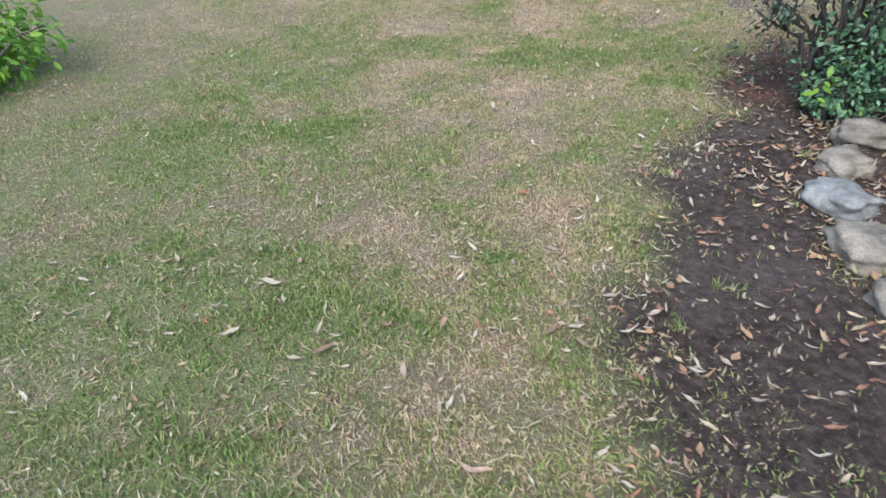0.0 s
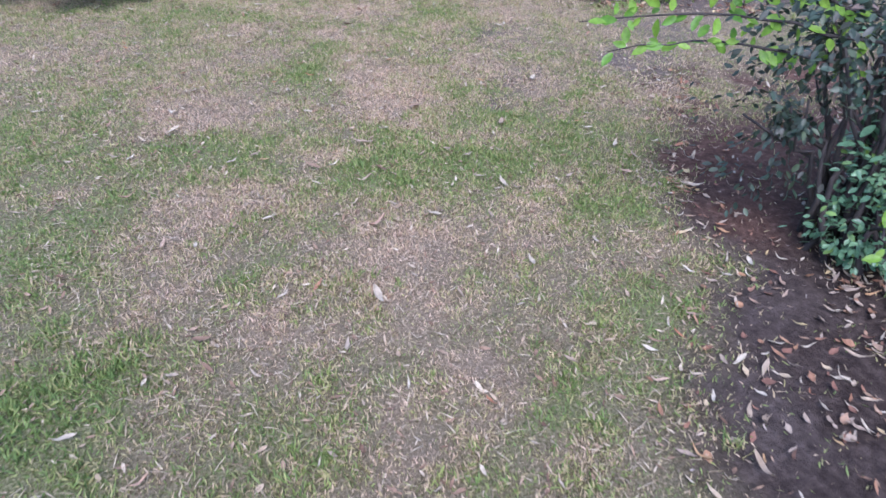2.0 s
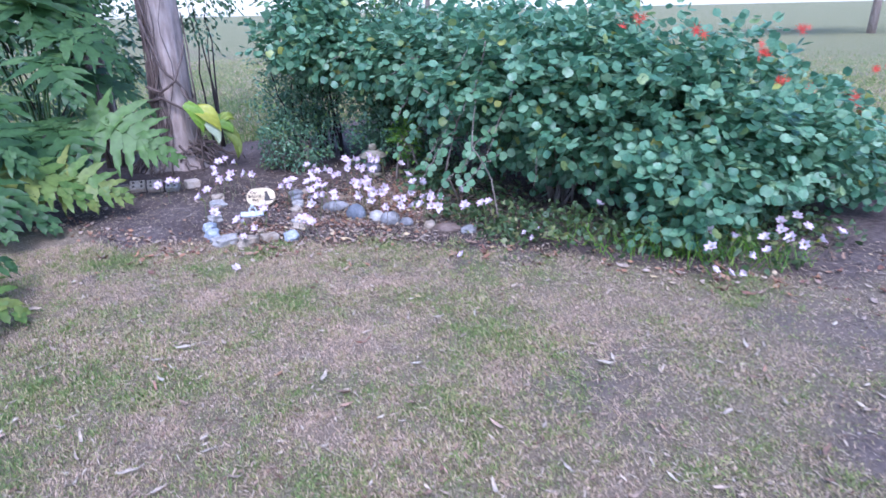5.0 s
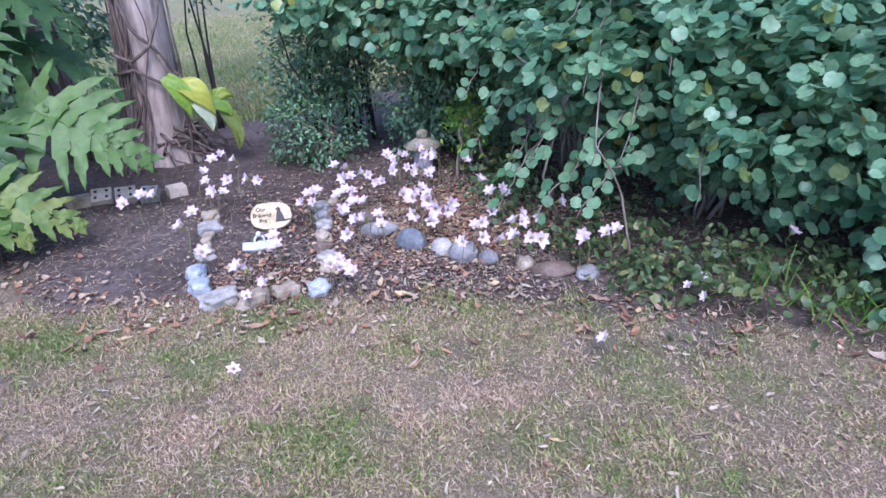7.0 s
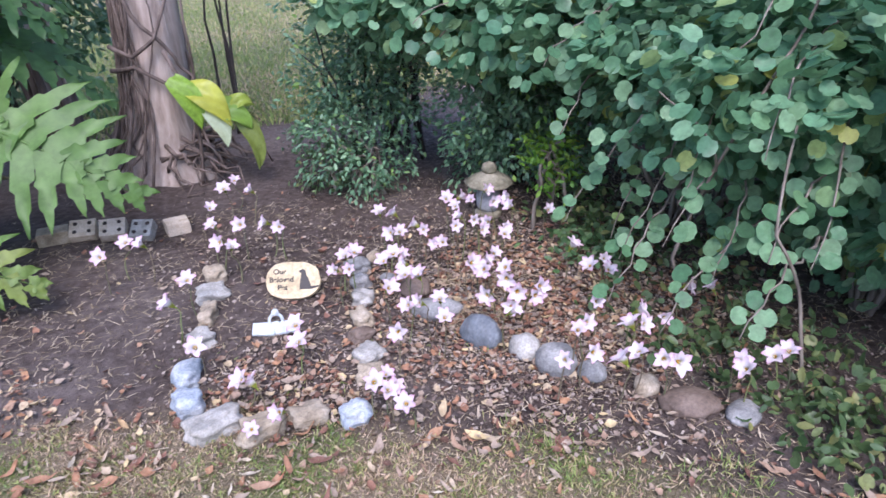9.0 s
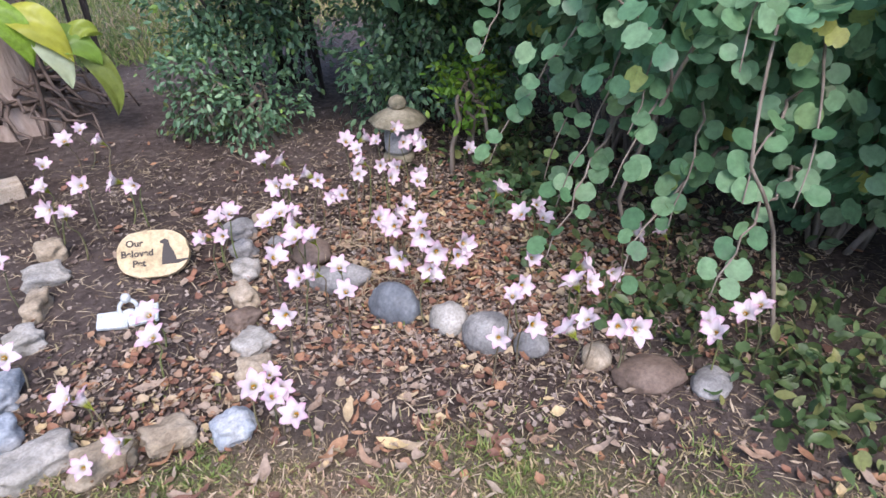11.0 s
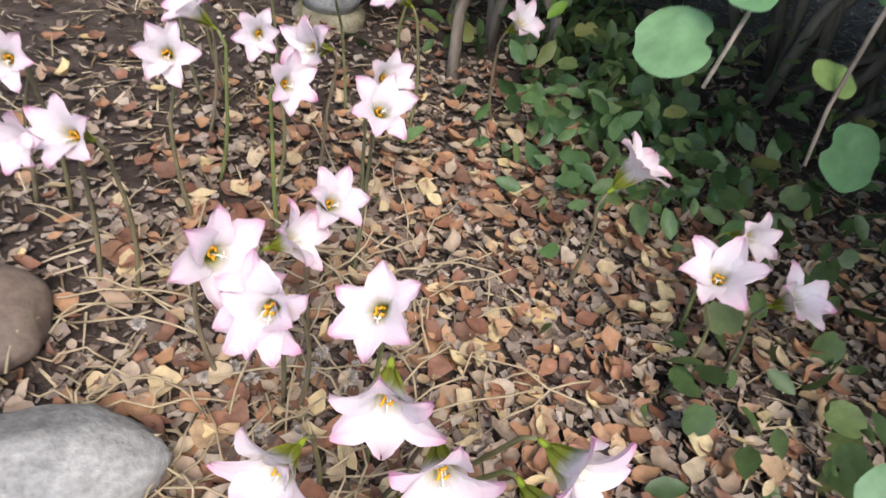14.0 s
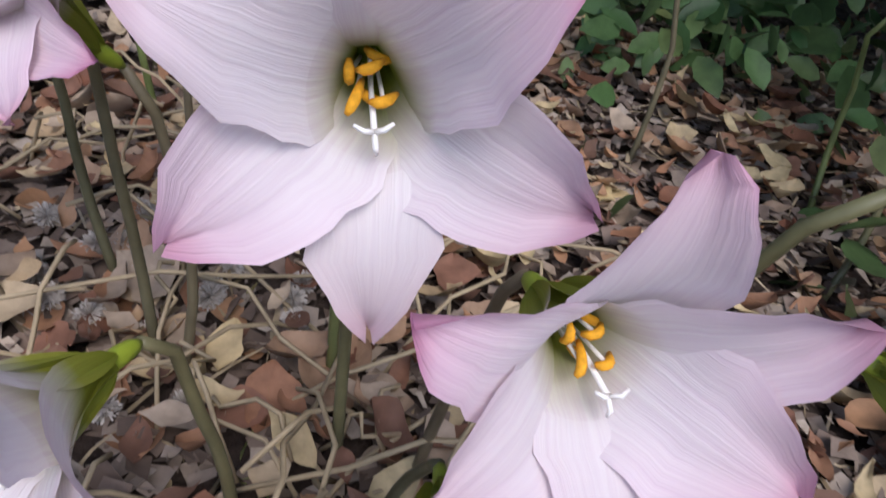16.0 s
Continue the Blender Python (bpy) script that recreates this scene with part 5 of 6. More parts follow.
# ---- lobed philodendrons ----
def frond(parent, root, base, tip, width, lobes, material, seed, face=(0.0, -0.65, 0.75)):
    """A deeply cut frond: a stalk from root to base, a drooping midrib from base to tip, wavy lobes on both sides."""
    rng = np.random.default_rng(seed)
    n = 26
    base, tip = Vector(base), Vector(tip)
    N = Vector(face).normalized()
    stalk = bend(root, base, (0, 0, 0.05), 10)
    rib = bend(base, tip, N * (base - tip).length * 0.09, n)
    f = part("frond", tube(stalk[:-1] + rib, [0.011 - 0.003 * i / 9 for i in range(9)] + [0.008 * (1 - 0.85 * i / (n - 1)) for i in range(n)], 6), material, parent)
    span = (tip - base).length
    for s in (-1, 1):
        for j in range(lobes):
            f2 = max(0.0, (j - 2) / (lobes - 3))
            u = (0.0, 0.03)[j] if j < 2 else 0.1 + 0.78 * f2
            ang = math.radians(((145, 108)[j] if j < 2 else 80 - 42 * f2) + rng.normal(0, 4))
            length = width * ((1.35, 1.6)[j] if j < 2 else 1.75 * (1 - 0.74 * f2)) * rng.uniform(0.88, 1.1)
            i = max(0, min(n - 2, int((n - 1) * u)))
            p = rib[i]
            d = (rib[min(i + 1, n - 1)] - rib[max(i - 1, 0)]).normalized()
            nrm = (N - d * N.dot(d)).normalized()
            sd = d.cross(nrm) * s
            half = 0.5 * span / lobes * (1.6 - 0.6 * f2)
            verts, faces = [], []
            rows = 22
            c = p - sd * 0.004
            sag = rng.uniform(0.12, 0.3)
            for a in range(rows + 1):
                q = a / rows
                turn = ang - 0.3 * q
                way = (d * math.cos(turn) + sd * math.sin(turn) - Vector((0, 0, sag * q))).normalized()
                across = way.cross(nrm).normalized()
                w = half * (0.5 + 0.6 * math.exp(-(q / 0.24) ** 2) + 0.32 * math.sin(math.pi * q)) * (1 - q ** 2.4)
                for v in (-1, 0, 1):
                    saw = (3.4 * q + 0.4 * v + 0.29 * j) % 1.0
                    tooth = 1 + (0.55 * saw - 0.25) * (0.22 < q < 0.97)
                    verts.append(c + across * (w * tooth + 0.001) * v + nrm * (abs(v) * 0.22 * w + 0.007 * math.sin(8 * q + 2 * v + 1.7 * j)))
                c = c + way * (length / rows)
            for a in range(rows):
                for v in range(2):
                    k = a * 3 + v
                    faces.append((k, k + 1, k + 4, k + 3))
            part("lobe", (verts, faces), material, f)
    return f


def philodendron(name, x, y, fronds, label, seed, scale=1.0):
    t = thing(name, x, y, gzf(x, y), label, "plant", "lobed plants by the tree")
    part("crown_stem", tube(bend((0, 0, -0.02), (0.05, 0, 0.35 * scale), (0.03, 0, 0), 6), [0.07 * scale] * 5 + [0.03], 9), M_ROOT, t)
    rng = np.random.default_rng(seed)
    for k, (ang, reach, lift, m) in enumerate(fronds):
        a = math.radians(ang)
        r0 = reach * 0.42
        base = (r0 * math.cos(a), r0 * math.sin(a), lift + 0.36 * scale * rng.uniform(0.9, 1.2))
        tip = (reach * 1.05 * math.cos(a + rng.normal(0, 0.1)), reach * 1.05 * math.sin(a), lift)
        out = Vector((0.35 * math.cos(a), -0.45 + 0.35 * math.sin(a), 0.8))
        frond(t, (0.03 * math.cos(a), 0.03 * math.sin(a), 0.25 * scale), base, tip, 0.24 * (0.6 + 0.4 * scale), 8, m, seed * 50 + k, out)
    return t


big = philodendron("philodendron", -0.62, 10.75, [(5, 0.9, 0.62, M_FROND), (-75, 0.9, 0.35, M_FROND), (-100, 0.95, 0.25, M_FROND), (30, 0.85, 1.05, M_FROND), (75, 0.8, 1.3, M_FROND),
              (-10, 0.75, 1.0, M_FROND), (-60, 0.7, 0.85, M_FROND), (120, 0.9, 1.0, M_FROND), (160, 1.0, 0.7, M_FROND), (-140, 1.0, 0.5, M_FROND), (-88, 0.55, 0.1, M_FROND_DEAD)],
             "large green split-leaf philodendron with long lobed fronds", 41)
low = philodendron("philodendron", -1.2, 9.85, [(-15, 0.95, 0.12, M_FROND_OLD), (-40, 0.75, 0.05, M_FROND), (10, 0.85, 0.3, M_FROND), (-62, 0.85, 0.12, M_FROND), (-90, 0.85, 0.2, M_FROND), (-120, 0.9, 0.3, M_FROND), (40, 0.8, 0.5, M_FROND), (90, 0.8, 0.6, M_FROND), (170, 0.9, 0.4, M_FROND), (-25, 0.6, 0.45, M_FROND)],
             "green split-leaf philodendron with one yellowing frond", 42, 0.85)
philodendron("philodendron", -1.45, 8.1, [(-10, 0.78, 0.05, M_FROND_OLD), (20, 0.75, 0.2, M_FROND), (-40, 0.75, 0.08, M_FROND), (-70, 0.75, 0.15, M_FROND), (-100, 0.8, 0.2, M_FROND), (60, 0.7, 0.4, M_FROND), (150, 0.8, 0.4, M_FROND), (-150, 0.8, 0.3, M_FROND)],
             "low lobed philodendron spreading over the lawn edge", 43, 0.75)
philodendron("philodendron", -0.75, 11.7, [(-30, 0.9, 1.25, M_FROND), (-70, 0.9, 1.2, M_FROND), (-5, 0.8, 1.55, M_FROND), (-100, 0.9, 1.1, M_FROND), (60, 0.8, 1.6, M_FROND), (-140, 1.0, 1.2, M_FROND), (180, 0.9, 1.3, M_FROND)],
             "tall green split-leaf philodendron behind the others", 44, 1.5)

# the front frond takes the green with light painted in
frond(big, (0.03, 0.0, 0.3), (0.46, -0.5, 0.7), (1.02, -0.68, 0.33), 0.27, 9, M_FROND_LIT, 4990, (0.12, -0.9, 0.42))
frond(big, (0.03, 0.0, 0.3), (0.2, -0.45, 0.6), (0.1, -0.55, 0.26), 0.08, 6, M_FROND_DEAD, 4991, (-0.1, -0.9, 0.2))
frond(low, (0.03, 0.0, 0.25), (0.7, -0.05, 0.36), (1.18, -0.15, 0.14), 0.2, 8, M_FROND_OLD, 4992, (0.0, -0.75, 0.6))


# ---- shrubs ----
def shrub(name, x, y, blobs, count, shape, size, leaf_material, twig_material, label, seed, droop=0.5, stems=10, group="", shell=0.35):
    """A shrub: stems from one foot to lobes of foliage, and leaves crowded towards the lobes' outsides."""
    t = thing(name, x, y, gzf(x, y), label, "shrub", group)
    rng = np.random.default_rng(seed)
    blobs = np.array(blobs, float)
    vol = blobs[:, 3] * blobs[:, 4] * blobs[:, 5]
    pick = rng.choice(len(blobs), stems, p=vol / vol.sum())
    for b in pick:
        end = blobs[b, :3] + rng.normal(0, 0.35, 3) * blobs[b, 3:6]
        end[2] = max(end[2], 0.12)
        foot = (rng.normal(0, 0.07), rng.normal(0, 0.07), -0.02)
        pts = bend(foot, end, (0, 0, 0.1), 7, rng, 0.025)
        part("stem", tube(pts, list(np.linspace(0.014, 0.004, 7)), 6), twig_material, t)
    area = vol ** (2 / 3)
    # leaves grow in sprigs: a spot on a lobe, a handful of leaves round it that share its direction
    per = 8
    sprigs = count // per
    which = rng.choice(len(blobs), sprigs, p=area / area.sum())
    d = rng.normal(0, 1, (sprigs, 3))
    d /= np.linalg.norm(d, axis=1)[:, None]
    rad = 1 - shell * np.abs(rng.normal(0, 0.75, sprigs))
    lump = 1 + 0.28 * np.sin(5 * d[:, 0] + which) * np.sin(4 * d[:, 1] + 2 * which) + 0.2 * np.sin(8 * d[:, 2] + 4 * d[:, 0] + 3 * which)
    P = blobs[which, :3] + d * blobs[which, 3:6] * np.clip(rad, 0.05, 1.15)[:, None] * lump[:, None]
    lean = d + rng.normal(0, 0.3, (sprigs, 3))
    P = np.repeat(P, per, axis=0) + rng.normal(0, 0.95 * size, (sprigs * per, 3)) * (1, 1, 0.6) + np.repeat(lean, per, axis=0) * rng.uniform(-0.6, 1.2, (sprigs * per, 1)) * size
    d = np.repeat(lean, per, axis=0)
    ok = P[:, 2] > 0.03
    P, d = P[ok], d[ok]
    soup("foliage", shape[0], shape[1], P, hang(len(P), rng, d, droop), rng.uniform(0.75, 1.2, len(P)) * size, leaf_material, t)
    return t


ROUND, OVAL = (ROUND_V, ROUND_F), (OVAL_V, OVAL_F)
HEDGE = "round-leaved shrubs of the hedge"
LBL = "dense blue-green round-leaved shrub overhanging the flower bed"
shrub("round_leaf_shrub", 3.12, 9.38, [(-0.25, -0.1, 1.02, 0.6, 0.6, 0.42), (-0.35, -0.5, 0.95, 0.5, 0.5, 0.34), (0.2, 0.1, 1.05, 0.7, 0.7, 0.55), (0.15, -0.6, 0.5, 0.45, 0.42, 0.36), (-0.62, 0.5, 1.15, 0.5, 0.45, 0.32)], 6800, ROUND, 0.066, M_ROUND, M_TWIG, LBL, 51, 0.55, 16, HEDGE)
shrub("round_leaf_shrub", 3.27, 8.42, [(-0.25, 0.0, 1.05, 0.6, 0.6, 0.42), (0.0, -0.42, 0.7, 0.52, 0.48, 0.45), (0.3, 0.0, 1.0, 0.7, 0.7, 0.6), (-0.5, 0.3, 0.98, 0.42, 0.45, 0.28), (0.15, 0.1, 0.5, 0.45, 0.45, 0.4)], 6800, ROUND, 0.066, M_ROUND, M_TWIG, LBL, 52, 0.55, 16, HEDGE)
shrub("round_leaf_shrub", 3.75, 7.45, [(-0.2, 0.1, 0.8, 0.65, 0.6, 0.6), (0.1, -0.3, 0.6, 0.6, 0.5, 0.48), (0.35, 0.2, 0.85, 0.65, 0.7, 0.5), (-0.3, -0.35, 0.4, 0.45, 0.35, 0.35)], 6500, ROUND, 0.066, M_ROUND, M_TWIG, LBL, 53, 0.55, 14, HEDGE)
shrub("round_leaf_shrub", 4.7, 7.3, [(0, 0, 0.58, 0.6, 0.55, 0.42), (0.5, -0.1, 0.42, 0.5, 0.45, 0.3), (-0.3, -0.25, 0.5, 0.45, 0.4, 0.4)], 3400, ROUND, 0.064, M_ROUND, M_TWIG, LBL, 54, 0.55, 10, HEDGE)
shrub("round_leaf_shrub", 3.1, 10.6, [(-0.3, 0, 1.1, 0.8, 0.7, 0.55), (0.5, -0.2, 1.1, 0.8, 0.8, 0.55), (0.3, 0, 0.6, 0.8, 0.7, 0.5)], 3600, ROUND, 0.064, M_ROUND, M_TWIG, LBL, 55, 0.55, 12, HEDGE)
shrub("round_leaf_shrub", 3.9, 9.0, [(0, 0, 0.9, 0.8, 0.9, 0.55), (0.3, -0.6, 0.65, 0.7, 0.7, 0.5)], 3400, ROUND, 0.075, M_ROUND, M_TWIG, LBL, 56, 0.55, 10, HEDGE)
DLBL = "dark glossy small-leaved shrub behind the lantern"
shrub("small_leaf_shrub", 2.55, 10.35, [(-0.05, 0, 0.75, 0.5, 0.4, 0.6), (0.25, -0.25, 0.45, 0.4, 0.4, 0.45), (-0.15, 0.1, 1.2, 0.55, 0.45, 0.4), (-0.15, 0.0, 0.35, 0.35, 0.3, 0.35)], 12000, OVAL, 0.042, M_DARK, M_DARKTWIG, DLBL, 57, 0.25, 6, "small-leaved shrubs", 0.5)
shrub("small_leaf_shrub", 1.75, 10.95, [(0.0, 0, 0.85, 0.42, 0.33, 0.5), (-0.22, 0.0, 0.5, 0.3, 0.26, 0.42), (0.25, 0.1, 1.2, 0.45, 0.4, 0.4), (0.15, -0.05, 0.5, 0.32, 0.26, 0.36)], 6200, OVAL, 0.042, M_DARK, M_DARKTWIG, DLBL, 58, 0.25, 8, "small-leaved shrubs", 0.75)
shrub("small_leaf_shrub", 2.1, 11.4, [(0.0, 0, 0.9, 0.55, 0.4, 0.6), (0.2, 0.1, 1.3, 0.5, 0.4, 0.35)], 3600, OVAL, 0.045, M_DARK, M_DARKTWIG, DLBL, 61, 0.25, 12, "small-leaved shrubs", 0.5)
shrub("round_leaf_shrub", 2.2, 11.2, [(-0.45, -0.7, 1.25, 0.5, 0.4, 0.26), (0.1, -0.95, 1.12, 0.55, 0.45, 0.26), (-0.25, -0.5, 1.6, 0.55, 0.4, 0.2), (0.45, -1.25, 1.12, 0.45, 0.35, 0.24)], 4400, ROUND, 0.068, M_ROUND, M_DARKTWIG, LBL, 62, 0.55, 3, HEDGE)
shrub("small_leaf_shrub", 1.4, 10.7, [(0, 0, 0.14, 0.17, 0.13, 0.16)], 420, OVAL, 0.034, M_CREEP, M_TWIG, "low light-green seedling shrub by the path", 59, 0.2, 6)
shrub("small_leaf_shrub", 1.62, 10.5, [(0, 0, 0.2, 0.24, 0.18, 0.2), (-0.2, 0.1, 0.35, 0.2, 0.16, 0.25)], 1300, OVAL, 0.036, M_DARK, M_TWIG, "low green seedling shrub at the bed's back edge", 63, 0.2, 8)
shrub("small_leaf_shrub", 2.36, 9.68, [(0, 0, 0.3, 0.12, 0.1, 0.1), (0.08, 0.05, 0.42, 0.12, 0.1, 0.1)], 330, OVAL, 0.042, M_BRIGHT, M_TWIG, "bright green fresh shoots beside the lantern", 60, 0.1, 6)


def vine_spray(a, b, sag, leaves, seed, material, mesh, size, label, twig=None):
    """A thin arching branch with its leaves set one by one along it."""
    rng = np.random.default_rng(seed)
    a = Vector(a)
    t = thing("leafy_branch", a.x, a.y, a.z, label, "branch", "branches hanging from the shrubs")
    pts = bend((0, 0, 0), Vector(b) - a, sag, 12, rng, 0.008)
    part("twig", tube(pts, list(np.linspace(0.0075, 0.002, 12)), 6), twig or M_TWIG, t)
    for k in range(leaves):
        u = 0.12 + 0.88 * (k + rng.uniform(0, 0.6)) / leaves
        i = min(10, int(u * 11))
        p = pts[i].lerp(pts[i + 1], u * 11 - i)
        yaw = rng.uniform(0, 2 * math.pi)
        face = Vector((-0.45, -0.6, 0.65)) + Vector(rng.normal(0, 0.35, 3))
        yv = Vector((math.cos(yaw), math.sin(yaw), rng.uniform(-0.7, 0.2)))
        face.normalize()
        yv = (yv - face * yv.dot(face)).normalized()
        xv = yv.cross(face)
        R = Matrix((xv, yv, face)).transposed().to_4x4()
        o = part("leaf", mesh, None, t)
        o.matrix_basis = Matrix.Translation(p + yv * 0.012) @ R @ Matrix.Scale(size * rng.uniform(0.7, 1.15), 4)
    return t


def notched_leaf():
    """A round two-lobed leaf, length 1 along y, notched at both ends and lightly folded along its rib."""
    rim, v, f = 30, [(0, 0.12, 0.0), (0, 0.5, -0.03), (0, 0.84, -0.01)], []
    for ring in (0.55, 1.0):
        for k in range(rim):
            a = 2 * math.pi * (k + 0.5) / rim - math.pi / 2
            r = ring * (0.52 - 0.15 * math.exp(-((abs(a + math.pi / 2) % (2 * math.pi)) / 0.22) ** 2) - 0.07 * math.exp(-((a - math.pi / 2) / 0.2) ** 2) + 0.012 * math.sin(5 * a))
            r -= ring * 0.15 * math.exp(-((a - 1.5 * math.pi) / 0.22) ** 2)
            x, y = 1.04 * r * math.cos(a), 0.5 + r * math.sin(a)
            v.append((x, y, 0.16 * abs(x) - 0.25 * x * x + 0.02 * math.sin(4 * a + 3 * ring) * ring))
    for k in range(rim):
        a, b = 3 + k, 3 + (k + 1) % rim
        f += [(1, a, b), (a, a + rim, b + rim), (a, b + rim, b)]
    return v, f


NEAR_LEAF = leaf_mesh("leaf", notched_leaf(), M_ROUND_ONE)
BRIGHT_LEAF = leaf_mesh("leaf", OVAL, M_BRIGHT_ONE)
SL = "arching twig with round blue-green leaves over the bed"
sprays = [((2.75, 9.1, 0.95), (2.0, 8.98, 0.42), 12), ((2.8, 9.0, 0.9), (2.12, 8.72, 0.36), 13), ((2.85, 8.9, 1.1), (2.2, 8.55, 0.62), 13), ((2.8, 8.75, 0.7), (2.3, 8.42, 0.34), 11), ((2.85, 8.6, 1.2), (2.25, 8.3, 0.85), 13),
          ((2.9, 8.5, 0.95), (2.35, 8.1, 0.55), 12), ((2.9, 8.35, 1.25), (2.45, 7.95, 0.95), 12), ((2.95, 8.2, 0.8), (2.6, 7.85, 0.35), 11), ((2.6, 9.5, 0.95), (2.1, 9.2, 0.7), 11), ((2.7, 9.4, 1.2), (2.05, 9.3, 1.0), 12),
          ((2.6, 8.9, 0.55), (2.0, 8.62, 0.22), 9), ((2.75, 8.6, 0.45), (2.05, 8.4, 0.2), 9), ((2.55, 9.9, 1.25), (1.7, 9.9, 1.12), 12), ((2.5, 9.8, 1.1), (1.75, 10.1, 0.95), 10), ((2.9, 8.7, 1.35), (2.3, 8.5, 1.15), 12), ((2.7, 8.3, 0.5), (2.15, 8.15, 0.3), 11), ((2.75, 8.75, 0.75), (2.1, 8.5, 0.5), 12), ((2.8, 8.4, 0.7), (2.25, 8.2, 0.55), 12), ((2.7, 9.2, 0.7), (2.25, 8.95, 0.3), 10)]
for k, (a, b, nl) in enumerate(sprays):
    vine_spray(a, b, (0, 0, 0.1), nl + 3, 300 + k, M_ROUND_ONE, NEAR_LEAF, 0.062, SL)


def bare_branch(pts, r0, r1, label):
    a = Vector(pts[0])
    t = thing("bare_branch", a.x, a.y, a.z, label, "branch", "bare branches of the shrub")
    rng = np.random.default_rng(len(pts))
    full = []
    for p, q in zip(pts, pts[1:]):
        full += bend(Vector(p) - a, Vector(q) - a, tuple(rng.normal(0, 0.01, 3)), 5)[:-1]
    full.append(Vector(pts[-1]) - a)
    part("limb", tube(full, list(np.linspace(r0, r1, len(full))), 7), M_TWIG, t)


bare_branch([(2.45, 8.66, 0.02), (2.28, 8.62, 0.36), (2.36, 8.56, 0.75), (2.5, 8.5, 1.1), (2.55, 8.45, 1.35)], 0.008, 0.005, "bare pale grey branch leaning in the shrub")
bare_branch([(2.48, 8.1, 0.0), (2.45, 8.18, 0.35), (2.3, 8.22, 0.62), (2.38, 8.3, 0.95)], 0.007, 0.004, "bare pale grey branch leaning in the shrub")
bare_branch([(2.36, 8.56, 0.72), (2.2, 8.6, 0.95), (2.1, 8.62, 1.02)], 0.005, 0.0025, "thin side twig of the shrub")


def red_flowers():
    rng = np.random.default_rng(71)
    spots = [(3.25, 7.2, 1.42), (3.95, 7.1, 1.1), (4.3, 7.1, 1.0), (4.95, 7.15, 0.85), (5.2, 7.2, 1.1), (4.03, 7.3, 1.25), (4.36, 7.3, 1.4), (3.1, 7.6, 1.5), (4.65, 7.0, 0.95), (3.75, 7.15, 1.28)]
    star = [(0, 0, 0)]
    f = []
    for k in range(8):
        a = 2 * math.pi * k / 8
        star += [(0.25 * math.cos(a - 0.3), 0.25 * math.sin(a - 0.3), 0.1), (math.cos(a), math.sin(a), 0.25), (0.25 * math.cos(a + 0.3), 0.25 * math.sin(a + 0.3), 0.1)]
        f += [(0, 1 + 3 * k, 2 + 3 * k), (0, 2 + 3 * k, 3 + 3 * k)]
    for x, y, z in spots:
        n = 4
        P = rng.normal(0, 0.025, (n, 3))
        up = np.zeros((n, 3)) + (-0.4, -0.8, 0.4)
        o = soup("red_blossom", star, f, P, turns(n, rng, up, 0.4), rng.uniform(0.03, 0.05, n), M_RED)
        o.matrix_basis = pose(x, y - 0.12, z)
        tagged(o, "small bright red blossom on the shrub", "flower", "red blossoms on the hedge")


red_flowers()


def ground_vine():
    """Low creeper under the hedge and beside the lantern, oval and round leaves mixed."""
    rng = np.random.default_rng(73)
    for shape, n, size in ((OVAL, 30000, 0.05), (ROUND, 13000, 0.042)):
        x, y = rng.uniform(1.9, 4.4, n), rng.uniform(6.4, 10.0, n)
        e = np.interp(x, BED_X, BED_Y)
        belt = (0.55 + 0.45 * smooth01(2.9, 2.4, x)) * np.exp(-(((y - e - 0.65) / 0.42) ** 2)) * smooth01(2.05, 2.4, x + 0.3 * wave(x, y, 2.5, 1))
        nook = 0.8 * np.exp(-(((x - 2.62) / 0.24) ** 2 + ((y - 9.5) / 0.26) ** 2)) + 0.4 * np.exp(-(((x - 2.7) / 0.3) ** 2 + ((y - 8.8) / 0.4) ** 2))
        ok = rng.random(n) < np.clip((belt + nook) * (0.65 + 0.7 * wave(x, y, 5.0, 2)), 0, 1) * 0.8
        x, y = x[ok], y[ok]
        m = len(x)
        P = np.stack([x, y, gz(x, y) + rng.uniform(0.01, 0.2, m) * (0.5 + 0.5 * smooth01(2.2, 2.8, x))], axis=1)
        g = soup("ground_creeper", shape[0], shape[1], P, hang(m, rng, rng.normal(0, 0.5, (m, 3)), 0.2), rng.uniform(0.6, 1.2, m) * size, M_CREEP)
        tagged(g, "low green creeper leaves under the hedge", "ground cover", kind="stuff")
    n = 190
    x, y = rng.normal(2.4, 0.12, n), rng.normal(9.3, 0.13, n)
    up = np.zeros((n, 3)) + (-0.5, -0.6, 0.5)
    P = np.stack([x, y, gz(x, y) + rng.uniform(0.02, 0.09, n)], axis=1)
    g = soup("ground_creeper", OVAL_V, OVAL_F, P, turns(n, rng, up, 0.5), rng.uniform(0.03, 0.055, n), M_CREEP_LIGHT)
    tagged(g, "upright oval creeper leaves in the leaf litter", "ground cover", kind="stuff")
    n = 900
    x, y = rng.uniform(2.65, 3.8, n), rng.uniform(6.4, 7.9, n)
    e = np.interp(x, BED_X, BED_Y)
    ok = rng.random(n) < np.exp(-(((y - e - 0.3) / 0.22) ** 2))
    x, y = x[ok], y[ok]
    m = len(x)
    S = np.stack([rng.uniform(0.006, 0.011, m), rng.uniform(0.1, 0.3, m), rng.uniform(0.12, 0.26, m)], axis=1)
    g = soup("strap_grass", BLADE_V, BLADE_F, np.stack([x, y, gz(x, y)], axis=1), turns(m, rng, None, 0.35), S, M_BRIGHT)
    tagged(g, "arching strap-like green blades under the hedge", "grass", kind="stuff")


ground_vine()

